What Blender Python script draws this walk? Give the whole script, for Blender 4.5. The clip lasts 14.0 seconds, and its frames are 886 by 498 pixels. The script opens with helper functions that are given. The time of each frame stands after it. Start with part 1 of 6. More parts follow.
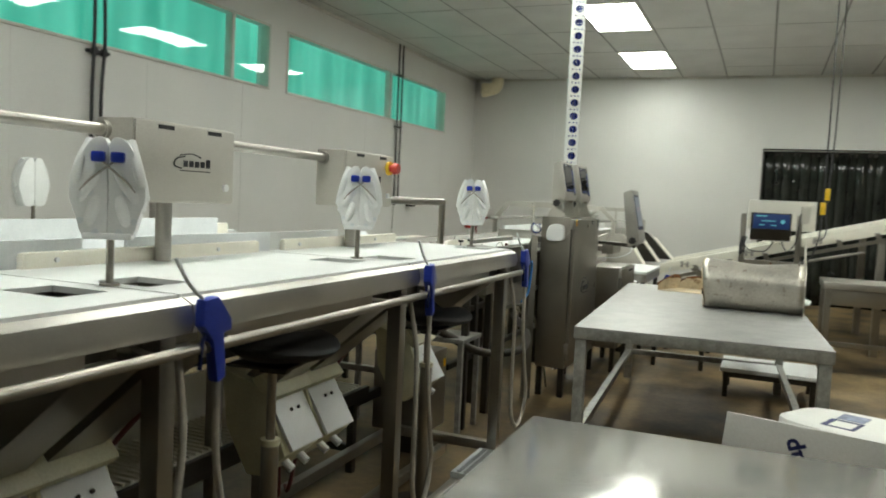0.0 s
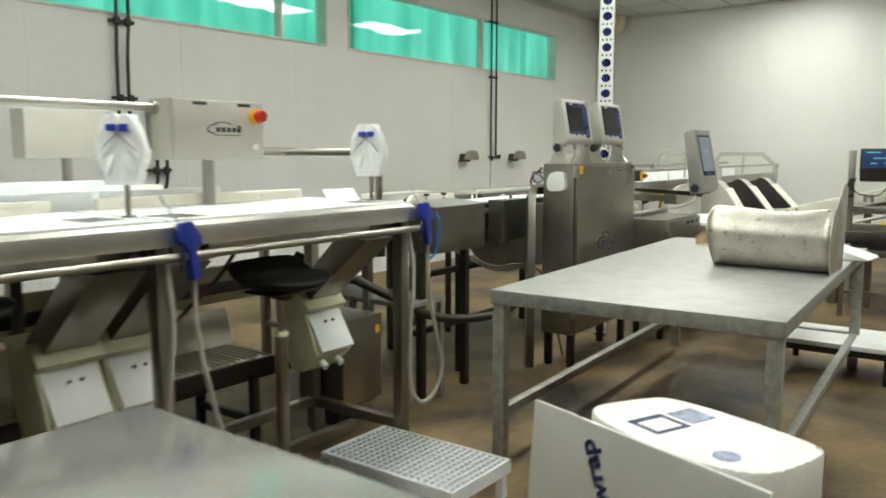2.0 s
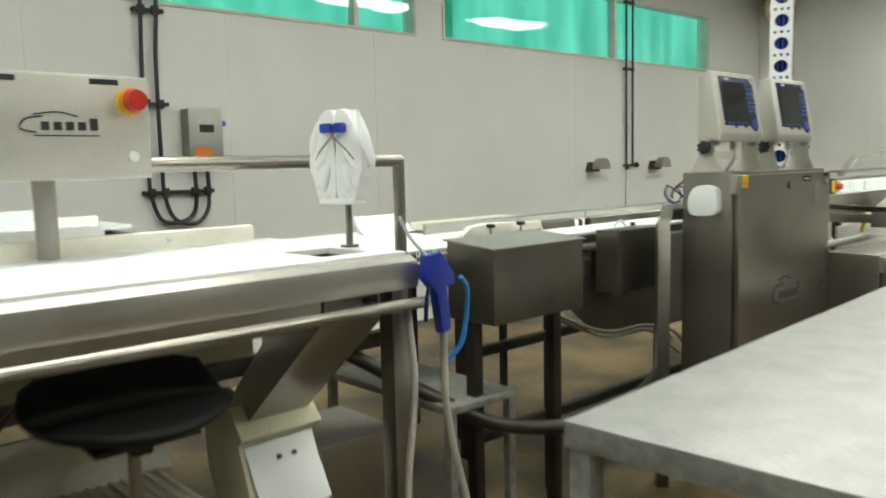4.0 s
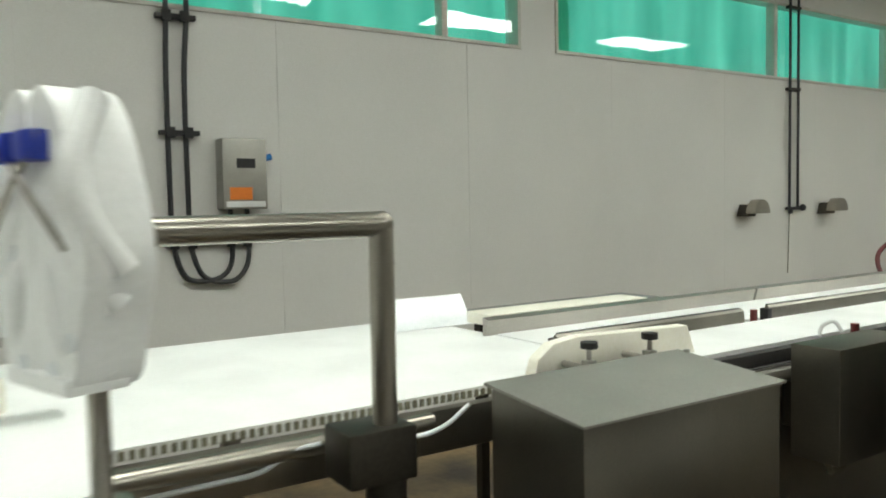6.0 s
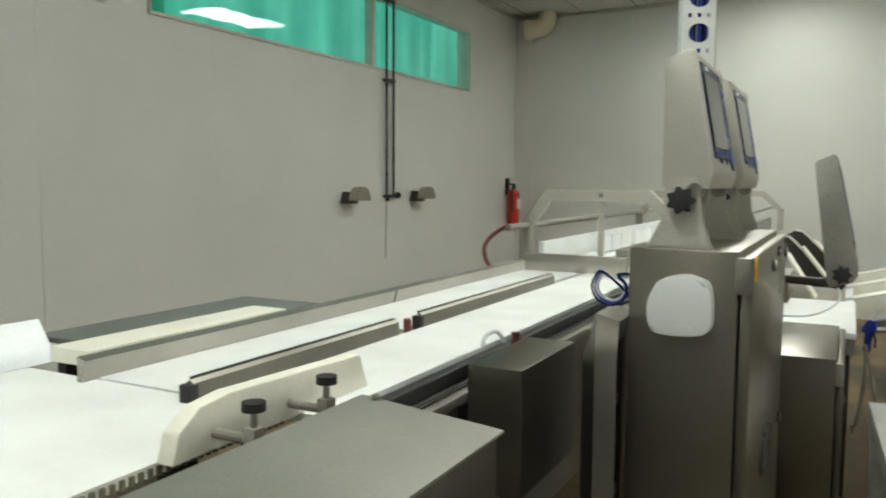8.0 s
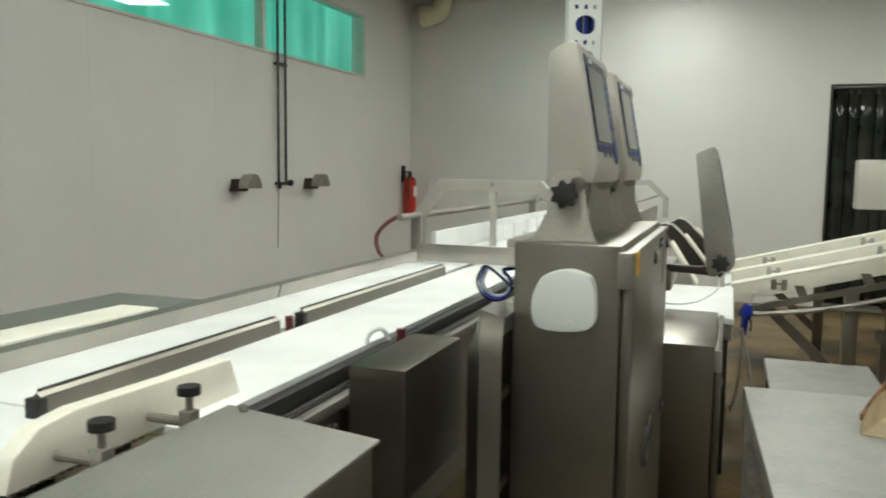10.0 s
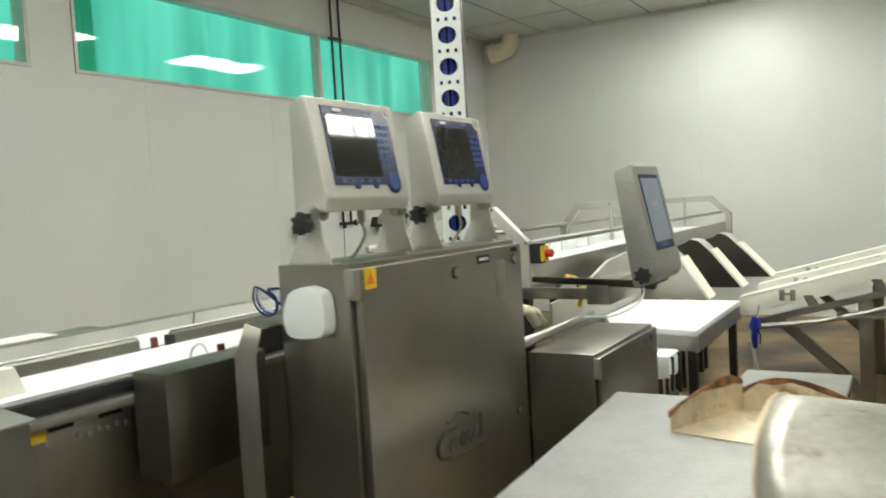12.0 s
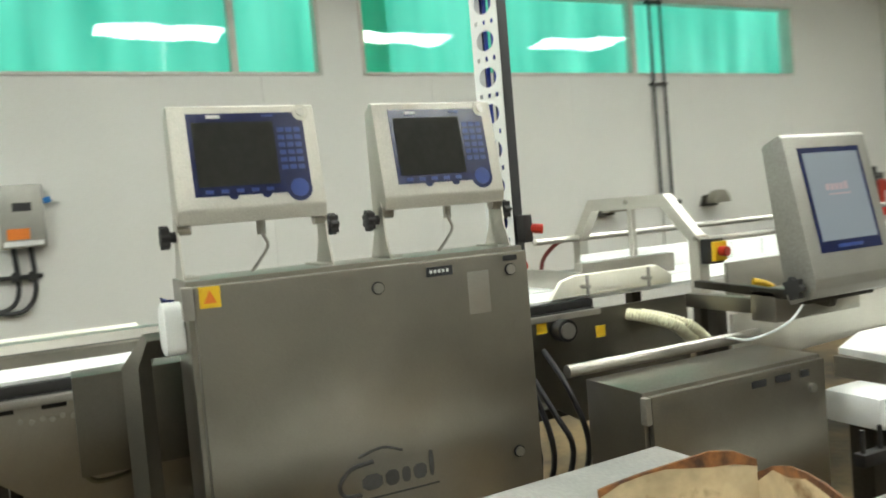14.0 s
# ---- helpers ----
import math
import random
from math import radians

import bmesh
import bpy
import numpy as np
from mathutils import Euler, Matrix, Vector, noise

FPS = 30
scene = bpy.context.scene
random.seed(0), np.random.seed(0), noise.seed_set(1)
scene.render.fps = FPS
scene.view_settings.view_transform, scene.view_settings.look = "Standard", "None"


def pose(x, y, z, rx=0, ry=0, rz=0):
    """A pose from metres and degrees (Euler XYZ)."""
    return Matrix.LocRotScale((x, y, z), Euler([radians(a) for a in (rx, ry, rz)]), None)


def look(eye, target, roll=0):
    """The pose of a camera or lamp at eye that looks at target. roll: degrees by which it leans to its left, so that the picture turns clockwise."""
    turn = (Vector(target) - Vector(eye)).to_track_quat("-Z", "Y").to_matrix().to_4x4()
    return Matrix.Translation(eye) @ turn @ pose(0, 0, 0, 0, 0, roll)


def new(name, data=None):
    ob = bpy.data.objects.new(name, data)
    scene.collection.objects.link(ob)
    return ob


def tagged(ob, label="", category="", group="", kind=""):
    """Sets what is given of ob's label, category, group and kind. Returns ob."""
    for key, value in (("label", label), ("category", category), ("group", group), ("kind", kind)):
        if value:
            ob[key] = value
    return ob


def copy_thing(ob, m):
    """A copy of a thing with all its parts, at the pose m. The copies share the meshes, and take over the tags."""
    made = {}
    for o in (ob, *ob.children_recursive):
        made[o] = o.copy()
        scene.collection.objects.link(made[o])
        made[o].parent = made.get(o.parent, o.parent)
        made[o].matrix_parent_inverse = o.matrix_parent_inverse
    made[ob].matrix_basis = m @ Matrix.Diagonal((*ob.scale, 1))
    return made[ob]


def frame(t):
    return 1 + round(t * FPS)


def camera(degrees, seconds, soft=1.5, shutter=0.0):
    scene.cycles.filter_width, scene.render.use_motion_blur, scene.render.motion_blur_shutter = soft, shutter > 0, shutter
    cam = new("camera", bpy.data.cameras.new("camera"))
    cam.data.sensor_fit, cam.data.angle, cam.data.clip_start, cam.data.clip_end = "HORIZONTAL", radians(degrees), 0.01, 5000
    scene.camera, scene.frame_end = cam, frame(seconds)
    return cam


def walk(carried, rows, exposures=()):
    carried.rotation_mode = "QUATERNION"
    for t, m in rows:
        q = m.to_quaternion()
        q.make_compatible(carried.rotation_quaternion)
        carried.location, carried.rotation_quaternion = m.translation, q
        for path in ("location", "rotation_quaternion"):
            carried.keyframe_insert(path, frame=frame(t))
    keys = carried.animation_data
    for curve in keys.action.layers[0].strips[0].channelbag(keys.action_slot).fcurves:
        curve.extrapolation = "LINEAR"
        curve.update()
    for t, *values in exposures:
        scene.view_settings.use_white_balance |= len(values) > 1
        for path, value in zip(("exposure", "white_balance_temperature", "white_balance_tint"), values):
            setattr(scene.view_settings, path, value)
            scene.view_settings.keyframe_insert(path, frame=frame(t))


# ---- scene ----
cam = camera(59.0, 14.0, soft=1.8, shutter=0.5)
PATH = [
    (0, (0.791, 0.903, 1.344), (0.036, 2.75, 1.216), 2.7),
    (0.5, (1.158, 0.944, 1.331), (0.256, 2.724, 1.196), 1.5),
    (1, (1.429, 1.211, 1.331), (0.513, 2.982, 1.183), 0.7),
    (1.5, (1.697, 1.52, 1.324), (0.578, 3.164, 1.114), 1.3),
    (2, (1.751, 1.96, 1.322), (0.563, 3.549, 1.078), -0.0),
    (2.5, (1.702, 2.441, 1.304), (0.468, 4.009, 1.165), -0.1),
    (3, (1.565, 2.862, 1.296), (0.144, 4.255, 1.094), -0.4),
    (3.2, (1.498, 2.942, 1.3), (0.071, 4.319, 1.036), -0.8),
    (5.3, (0.262, 4.125, 1.311), (-1.314, 5.354, 1.239), -3.9),
    (5.5, (0.237, 4.175, 1.323), (-1.356, 5.381, 1.225), -4.4),
    (6, (0.128, 4.388, 1.352), (-1.548, 5.475, 1.24), -1.1),
    (6.5, (0.001, 4.537, 1.354), (-1.52, 5.823, 1.181), 2.2),
    (7, (-0.138, 4.601, 1.359), (-1.447, 6.103, 1.187), -0.3),
    (7.5, (-0.221, 4.596, 1.381), (-1.319, 6.263, 1.266), 0.5),
    (7.7, (-0.241, 4.6, 1.381), (-1.26, 6.315, 1.235), 0.4),
    (9.8, (-0.25, 4.679, 1.393), (-0.949, 6.543, 1.199), 0.5),
    (10, (-0.239, 4.679, 1.394), (-0.922, 6.548, 1.195), 0.7),
    (10.5, (-0.029, 4.742, 1.404), (-0.56, 6.67, 1.413), 3.2),
    (11, (0.276, 4.801, 1.411), (-0.267, 6.726, 1.419), 2.4),
    (11.5, (0.49, 4.857, 1.402), (-0.322, 6.68, 1.269), 1.9),
    (12, (0.653, 4.803, 1.372), (-0.38, 6.512, 1.264), -3.3),
    (12.5, (1.008, 4.865, 1.358), (-0.099, 6.512, 1.11), -0.8),
    (13, (1.196, 5.129, 1.3), (-0.275, 6.475, 1.144), -4.6),
    (13.5, (1.271, 5.512, 1.348), (-0.359, 6.669, 1.301), -5.6),
    (14, (1.306, 5.949, 1.36), (-0.49, 6.823, 1.264), -4.8),
]
EXPOSURES = [(0, -0.45), (0.5, -0.32), (1, -0.14), (2, -0.02), (3, 0.02), (5.5, -0.38), (6.5, -0.52), (7.5, -0.62), (10, -0.5), (10.5, -0.4), (11, -0.42), (11.5, -0.28), (12, -0.1), (12.5, -0.02), (13, 0.08), (14, 0.1)]
walk(cam, [(t, look(eye, target, roll)) for t, eye, target, roll in PATH], EXPOSURES)
LAMP, LAMP_COLOR, SKY = 26.0, (0.955, 1.0, 0.92), 0.15


# ---- world and exposure ----
world = bpy.data.worlds.new("sky_world")
scene.world = world
world.use_nodes = True
wn = world.node_tree
sky = wn.nodes.new("ShaderNodeTexSky")
sky.sky_type, sky.sun_disc = "NISHITA", False
sky.sun_elevation, sky.sun_rotation = radians(50), radians(250)
wn.links.new(sky.outputs[0], wn.nodes["Background"].inputs[0])
wn.nodes["Background"].inputs[1].default_value = SKY
sun = new("sun", bpy.data.lights.new("sun", "SUN"))
sun.data.energy, sun.data.angle, sun.data.color = 4.9, radians(10), (1.0, 0.97, 0.92)
sun.matrix_world = look((-20, 0, 24), (0, 6, 0))


# ---- materials ----
def material(name, base, rough=0.5, metal=0.0, var=0.12, scale=6.0, fine=90.0, bump=0.08, stretch=(1, 1, 1), second=None, spots=0.0, spot_scale=14,
             spec=0.5, rv=0.25):
    m = bpy.data.materials.new(name)
    m.use_nodes = True
    t = m.node_tree
    b = t.nodes["Principled BSDF"]
    co = t.nodes.new("ShaderNodeTexCoord")
    mp = t.nodes.new("ShaderNodeMapping")
    mp.inputs["Scale"].default_value = stretch
    t.links.new(co.outputs["Object"], mp.inputs[0])
    big = t.nodes.new("ShaderNodeTexNoise")
    big.inputs["Scale"].default_value, big.inputs["Detail"].default_value = scale, 6
    small = t.nodes.new("ShaderNodeTexNoise")
    small.inputs["Scale"].default_value, small.inputs["Detail"].default_value = fine, 3
    t.links.new(co.outputs["Object"], big.inputs[0])
    t.links.new(mp.outputs[0], small.inputs[0])
    ramp = t.nodes.new("ShaderNodeValToRGB")
    lo = second or tuple(c * (1 - var * 2) for c in base)
    hi = tuple(min(1, c * (1 + var)) for c in base)
    ramp.color_ramp.elements[0].color, ramp.color_ramp.elements[1].color = (*lo, 1), (*hi, 1)
    ramp.color_ramp.elements[0].position, ramp.color_ramp.elements[1].position = 0.32, 0.62
    t.links.new(big.outputs[0], ramp.inputs[0])
    mix = t.nodes.new("ShaderNodeMix")
    mix.data_type, mix.blend_type = "RGBA", "OVERLAY"
    mix.inputs["Factor"].default_value = 0.25
    t.links.new(ramp.outputs[0], mix.inputs["A"])
    t.links.new(small.outputs[0], mix.inputs["B"])
    out = mix.outputs["Result"]
    if spots:
        v = t.nodes.new("ShaderNodeTexNoise")
        v.inputs["Scale"].default_value, v.inputs["Detail"].default_value = spot_scale, 8
        t.links.new(co.outputs["Object"], v.inputs[0])
        r2 = t.nodes.new("ShaderNodeValToRGB")
        r2.color_ramp.elements[0].position, r2.color_ramp.elements[1].position = 0.60, 0.72
        r2.color_ramp.elements[0].color, r2.color_ramp.elements[1].color = (0, 0, 0, 1), (spots, spots, spots, 1)
        t.links.new(v.outputs[0], r2.inputs[0])
        m2 = t.nodes.new("ShaderNodeMix")
        m2.data_type = "RGBA"
        t.links.new(r2.outputs[0], m2.inputs["Factor"])
        t.links.new(out, m2.inputs["A"])
        m2.inputs["B"].default_value = (0.16, 0.075, 0.025, 1)
        out = m2.outputs["Result"]
    t.links.new(out, b.inputs["Base Color"])
    mr = t.nodes.new("ShaderNodeMapRange")
    mr.inputs["To Min"].default_value, mr.inputs["To Max"].default_value = max(0.02, rough * (1 - rv)), min(1, rough * (1 + rv))
    t.links.new(big.outputs[0], mr.inputs[0])
    t.links.new(mr.outputs[0], b.inputs["Roughness"])
    b.inputs["Metallic"].default_value = metal
    b.inputs["Specular IOR Level"].default_value = spec
    if bump:
        bp = t.nodes.new("ShaderNodeBump")
        bp.inputs["Strength"].default_value, bp.inputs["Distance"].default_value = bump, 0.004
        t.links.new(small.outputs[0], bp.inputs["Height"])
        t.links.new(bp.outputs[0], b.inputs["Normal"])
    return m


STEEL = material("brushed_steel", (0.345, 0.322, 0.278), 0.31, 0.95, 0.08, 3, 160, 0.05, (1, 1, 12), rv=0.15)
STEEL_SATIN = material("satin_lid_steel", (0.36, 0.35, 0.315), 0.45, 0.7, 0.06, 4, 160, 0.05, (1, 6, 1), rv=0.12)
STEEL_LIGHT = material("satin_steel", (0.44, 0.42, 0.38), 0.34, 0.85, 0.08, 4, 160, 0.05, (1, 10, 1))
# dull steel, darkened further so its colour carries the shade under the machines
STEEL_DARK = material("dull_shaded_steel", (0.062, 0.056, 0.047), 0.45, 0.8, 0.15, 4, 120, 0.08)
# darker copy of the brushed steel: shade and dark reflections put into the colour
STEEL_SHADED = material("brushed_steel_shaded", (0.19, 0.178, 0.150), 0.34, 0.95, 0.12, 3, 140, 0.05, (1, 1, 10))
STEEL_BEAD = material("bead_blasted_steel", (0.53, 0.51, 0.455), 0.50, 0.55, 0.06, 3, 300, 0.05)
TABLE_STEEL = material("worn_table_steel", (0.375, 0.37, 0.352), 0.5, 0.55, 0.07, 9, 60, 0.10, (1, 3, 1))
TABLE_SMOOTH = material("smooth_table_steel", (0.52, 0.51, 0.48), 0.12, 0.6, 0.03, 5, 80, 0.06, (1, 3, 1), rv=0.12)
BLACKPAINT = material("black_paint", (0.018, 0.018, 0.02), 0.4, 0, 0.1, 8, 90, 0.04)
GALV = material("galvanised_steel", (0.32, 0.315, 0.285), 0.5, 0.5, 0.12, 25, 120, 0.10)
SHEET = material("stained_sheet_steel", (0.56, 0.53, 0.47), 0.42, 0.8, 0.10, 7, 70, 0.06, spots=0.5, spot_scale=30, rv=0.35)
RUSTED = material("rust_stained_sheet", (0.60, 0.50, 0.34), 0.42, 0.35, 0.2, 4, 40, 0.12, spots=0.95, spot_scale=11)
RUST = material("dark_rust", (0.20, 0.085, 0.028), 0.8, 0, 0.3, 30, 90, 0.4, second=(0.05, 0.018, 0.008))
HDPE = material("white_plastic", (0.80, 0.81, 0.795), 0.42, 0, 0.03, 4, 200, 0.05)
BELT = material("white_belt", (0.82, 0.83, 0.815), 0.5, 0, 0.04, 5, 70, 0.12, (1, 8, 1))
CREAM = material("cream_plastic", (0.70, 0.67, 0.47), 0.45, 0, 0.07, 5, 120, 0.06)
IVORY = material("ivory_plastic", (0.84, 0.81, 0.70), 0.42, 0, 0.04, 5, 120, 0.06)
MILKY = material("milky_plastic", (0.72, 0.75, 0.76), 0.35, 0, 0.04, 5, 120, 0.05)
BLACK = material("black_rubber", (0.014, 0.013, 0.013), 0.55, 0, 0.2, 8, 150, 0.2)
SEATBLACK = material("black_seat_foam", (0.008, 0.008, 0.008), 0.6, 0, 0.2, 8, 200, 0.2, spec=0.3)
BLUE = material("blue_plastic", (0.012, 0.035, 0.33), 0.35, 0, 0.1, 10, 150, 0.05)
NAVY = material("navy_membrane", (0.008, 0.014, 0.075), 0.25, 0, 0.08, 10, 150, 0.02)
KEYBLUE = material("light_blue_keys", (0.016, 0.05, 0.26), 0.35, 0, 0.08, 10, 150, 0.02)
RED = material("red_plastic", (0.48, 0.03, 0.015), 0.35, 0, 0.08, 10, 150, 0.03)
ORANGE = material("orange_label", (0.75, 0.20, 0.02), 0.5, 0, 0.05, 10, 150, 0.02)
YELLOW = material("yellow_plastic", (0.80, 0.50, 0.02), 0.45, 0, 0.06, 10, 150, 0.03)
WALL = material("white_wall_panel", (0.70, 0.69, 0.655), 0.42, 0, 0.025, 0.9, 220, 0.05)
CEIL = material("ceiling_tile", (0.56, 0.555, 0.53), 0.6, 0, 0.04, 2.0, 260, 0.10)
TBAR = material("ceiling_bar", (0.15, 0.145, 0.13), 0.5, 0, 0.1, 8, 100, 0.04)
FRAME_PAINT = material("window_frame_paint", (0.60, 0.58, 0.52), 0.5, 0, 0.05, 6, 90, 0.05)
HOSE = material("grey_hose", (0.45, 0.42, 0.36), 0.5, 0, 0.08, 10, 90, 0.05)
BLUEHOSE = material("blue_hose", (0.02, 0.18, 0.50), 0.4, 0, 0.08, 10, 90, 0.03)
CABLE = material("dark_cable", (0.02, 0.02, 0.022), 0.45, 0, 0.1, 10, 90, 0.03)
GREYCABLE = material("grey_cable", (0.20, 0.19, 0.13), 0.5, 0, 0.1, 10, 90, 0.03)
REDCABLE = material("dark_red_hose", (0.13, 0.02, 0.018), 0.4, 0, 0.1, 10, 90, 0.03)
INK = material("dark_print", (0.022, 0.022, 0.024), 0.7, 0, 0.1, 20, 90, 0)
MARKGREY = material("worn_grey_print", (0.06, 0.058, 0.055), 0.6, 0, 0.2, 20, 90, 0)
INKBLUE = material("navy_print", (0.012, 0.018, 0.10), 0.6, 0, 0.2, 20, 90, 0)
GREYPRINT = material("faded_print", (0.25, 0.28, 0.40), 0.6, 0, 0.3, 30, 90, 0)
CARTON = material("white_waxed_carton", (0.74, 0.73, 0.69), 0.5, 0, 0.03, 3, 120, 0.06)
PVC = material("cream_pvc_pipe", (0.78, 0.70, 0.50), 0.4, 0, 0.06, 6, 120, 0.03)
STRIP = material("dark_strip_curtain", (0.022, 0.024, 0.02), 0.13, 0, 0.3, 3, 20, 0.6, (1, 1, 0.2))
GREENPAN = material("grey_green_pan", (0.16, 0.165, 0.15), 0.5, 0, 0.08, 4, 90, 0.05)
FLOOR = material("stained_concrete", (0.20, 0.142, 0.070), 0.5, 0, 0.25, 1.5, 24, 0.3, second=(0.022, 0.015, 0.009), spec=0.3)


def emitter(name, color, strength):
    m = bpy.data.materials.new(name)
    m.use_nodes = True
    b = m.node_tree.nodes["Principled BSDF"]
    b.inputs["Base Color"].default_value = (*[min(1, c * 0.8) for c in color], 1)
    b.inputs["Emission Color"].default_value, b.inputs["Emission Strength"].default_value = (*color, 1), strength
    return m


PANEL = emitter("lit_panel", LAMP_COLOR, LAMP)
LCD = emitter("lit_lcd", (0.008, 0.035, 0.14), 0.25)
LCD_TEXT = emitter("lcd_marks", (0.15, 0.55, 0.65), 0.30)
LCD_PALE = emitter("pale_lcd", (0.25, 0.29, 0.34), 0.20)
LCD_LOGO = emitter("lcd_mark_red", (0.42, 0.31, 0.33), 0.32)
LCD_OFF = material("dark_lcd", (0.035, 0.036, 0.034), 0.04, 0, 0.05, 10, 50, 0)


def glass_material():
    m = bpy.data.materials.new("window_glass")
    m.use_nodes = True
    t = m.node_tree
    gl = t.nodes.new("ShaderNodeBsdfGlossy")
    gl.inputs["Roughness"].default_value = 0.02
    tr = t.nodes.new("ShaderNodeBsdfTransparent")
    lw = t.nodes.new("ShaderNodeLayerWeight")
    lw.inputs[0].default_value = 0.5
    pw = t.nodes.new("ShaderNodeMath")
    pw.operation = "POWER"
    pw.inputs[1].default_value = 4.0
    fr = t.nodes.new("ShaderNodeMapRange")
    fr.inputs["To Min"].default_value, fr.inputs["To Max"].default_value = 0.045, 0.9
    t.links.new(lw.outputs["Facing"], pw.inputs[0])
    t.links.new(pw.outputs[0], fr.inputs[0])
    wob = t.nodes.new("ShaderNodeTexNoise")
    wob.inputs["Scale"].default_value = 1.3
    bp = t.nodes.new("ShaderNodeBump")
    bp.inputs["Strength"].default_value, bp.inputs["Distance"].default_value = 0.25, 0.02
    co = t.nodes.new("ShaderNodeTexCoord")
    t.links.new(co.outputs["Object"], wob.inputs[0])
    t.links.new(wob.outputs[0], bp.inputs["Height"])
    t.links.new(bp.outputs[0], gl.inputs["Normal"])
    mx = t.nodes.new("ShaderNodeMixShader")
    t.links.new(fr.outputs[0], mx.inputs[0])
    t.links.new(tr.outputs[0], mx.inputs[1])
    t.links.new(gl.outputs[0], mx.inputs[2])
    t.links.new(mx.outputs[0], t.nodes["Material Output"].inputs[0])
    return m


GLASS = glass_material()


def curtain_material():
    m = bpy.data.materials.new("green_curtain_cloth")
    m.use_nodes = True
    t = m.node_tree
    co = t.nodes.new("ShaderNodeTexCoord")
    mp = t.nodes.new("ShaderNodeMapping")
    mp.inputs["Scale"].default_value = (1, 1, 0.15)
    n = t.nodes.new("ShaderNodeTexNoise")
    n.inputs["Scale"].default_value, n.inputs["Detail"].default_value = 2.6, 3
    r = t.nodes.new("ShaderNodeValToRGB")
    r.color_ramp.elements[0].color, r.color_ramp.elements[1].color = (0.045, 0.46, 0.31, 1), (0.15, 0.80, 0.58, 1)
    r.color_ramp.elements[0].position, r.color_ramp.elements[1].position = 0.3, 0.65
    t.links.new(co.outputs["Object"], mp.inputs[0])
    t.links.new(mp.outputs[0], n.inputs[0])
    t.links.new(n.outputs[0], r.inputs[0])
    tl = t.nodes.new("ShaderNodeBsdfTranslucent")
    df = t.nodes.new("ShaderNodeBsdfDiffuse")
    mx = t.nodes.new("ShaderNodeMixShader")
    mx.inputs[0].default_value = 0.35
    t.links.new(r.outputs[0], tl.inputs[0])
    t.links.new(r.outputs[0], df.inputs[0])
    t.links.new(tl.outputs[0], mx.inputs[1])
    t.links.new(df.outputs[0], mx.inputs[2])
    t.links.new(mx.outputs[0], t.nodes["Material Output"].inputs[0])
    return m


CURTAIN = curtain_material()


# ---- building tools ----
ORIGIN = {}


def shape():
    return bmesh.new()


def box(bm, x0, x1, y0, y1, z0, z1, bev=0.0, m=None):
    c = ((x0 + x1) / 2, (y0 + y1) / 2, (z0 + z1) / 2)
    mat = Matrix.Translation(c) @ Matrix.Diagonal((abs(x1 - x0), abs(y1 - y0), abs(z1 - z0), 1))
    r = bmesh.ops.create_cube(bm, size=1.0, matrix=(m @ mat) if m else mat)
    if bev:
        edges = list({e for v in r["verts"] for e in v.link_edges})
        bmesh.ops.bevel(bm, geom=edges, offset=bev, segments=2, profile=0.6, affect="EDGES")
    return bm


def rod(bm, p0, p1, r, seg=14, r2=None, cap=True):
    p0, p1 = Vector(p0), Vector(p1)
    d = p1 - p0
    m = Matrix.Translation((p0 + p1) / 2) @ d.to_track_quat("Z", "Y").to_matrix().to_4x4()
    bmesh.ops.create_cone(bm, cap_ends=cap, segments=seg, radius1=r, radius2=r if r2 is None else r2, depth=d.length, matrix=m)
    return bm


def ball(bm, c, r, sx=1, sy=1, sz=1, seg=14):
    bmesh.ops.create_uvsphere(bm, u_segments=seg, v_segments=seg // 2 + 2, radius=r,
                              matrix=Matrix.Translation(c) @ Matrix.Diagonal((sx, sy, sz, 1)))
    return bm


def smooth_path(pts, n=6):
    """Catmull-Rom through the points."""
    p = [Vector(q) for q in pts]
    p = [2 * p[0] - p[1]] + p + [2 * p[-1] - p[-2]]
    out = []
    for i in range(1, len(p) - 2):
        for k in range(n):
            t = k / n
            a, b, c, d = p[i - 1:i + 3]
            out.append(0.5 * ((2 * b) + (c - a) * t + (2 * a - 5 * b + 4 * c - d) * t * t + (3 * b - a - 3 * c + d) * t ** 3))
    out.append(p[-2])
    return out


def sweep(bm, pts, r, seg=10, n=6, soft=True, square=False, ripple=0.0):
    """A tube along a path."""
    path = smooth_path(pts, n) if soft else [Vector(q) for q in pts]
    rings, up = [], None
    for i, q in enumerate(path):
        d = (path[min(i + 1, len(path) - 1)] - path[max(i - 1, 0)]).normalized()
        if up is None:
            up = d.orthogonal().normalized() if abs(d.z) > 0.95 else Vector((0, 0, 1))
        side = d.cross(up)
        side = side.normalized() if side.length > 1e-4 else d.orthogonal().normalized()
        up = side.cross(d).normalized()
        k = 4 if square else seg
        s = 2 ** 0.5 if square else 1 + ripple * (i % 2)
        o = 0.5 if square else 0
        rings.append([bm.verts.new(q + s * r * (math.cos(2 * math.pi * (j + o) / k) * side + math.sin(2 * math.pi * (j + o) / k) * up)) for j in range(k)])
    for a, b in zip(rings, rings[1:]):
        for j in range(len(a)):
            bm.faces.new((a[j], a[(j + 1) % len(a)], b[(j + 1) % len(a)], b[j]))
    bm.faces.new(rings[0][::-1])
    bm.faces.new(rings[-1])
    return bm


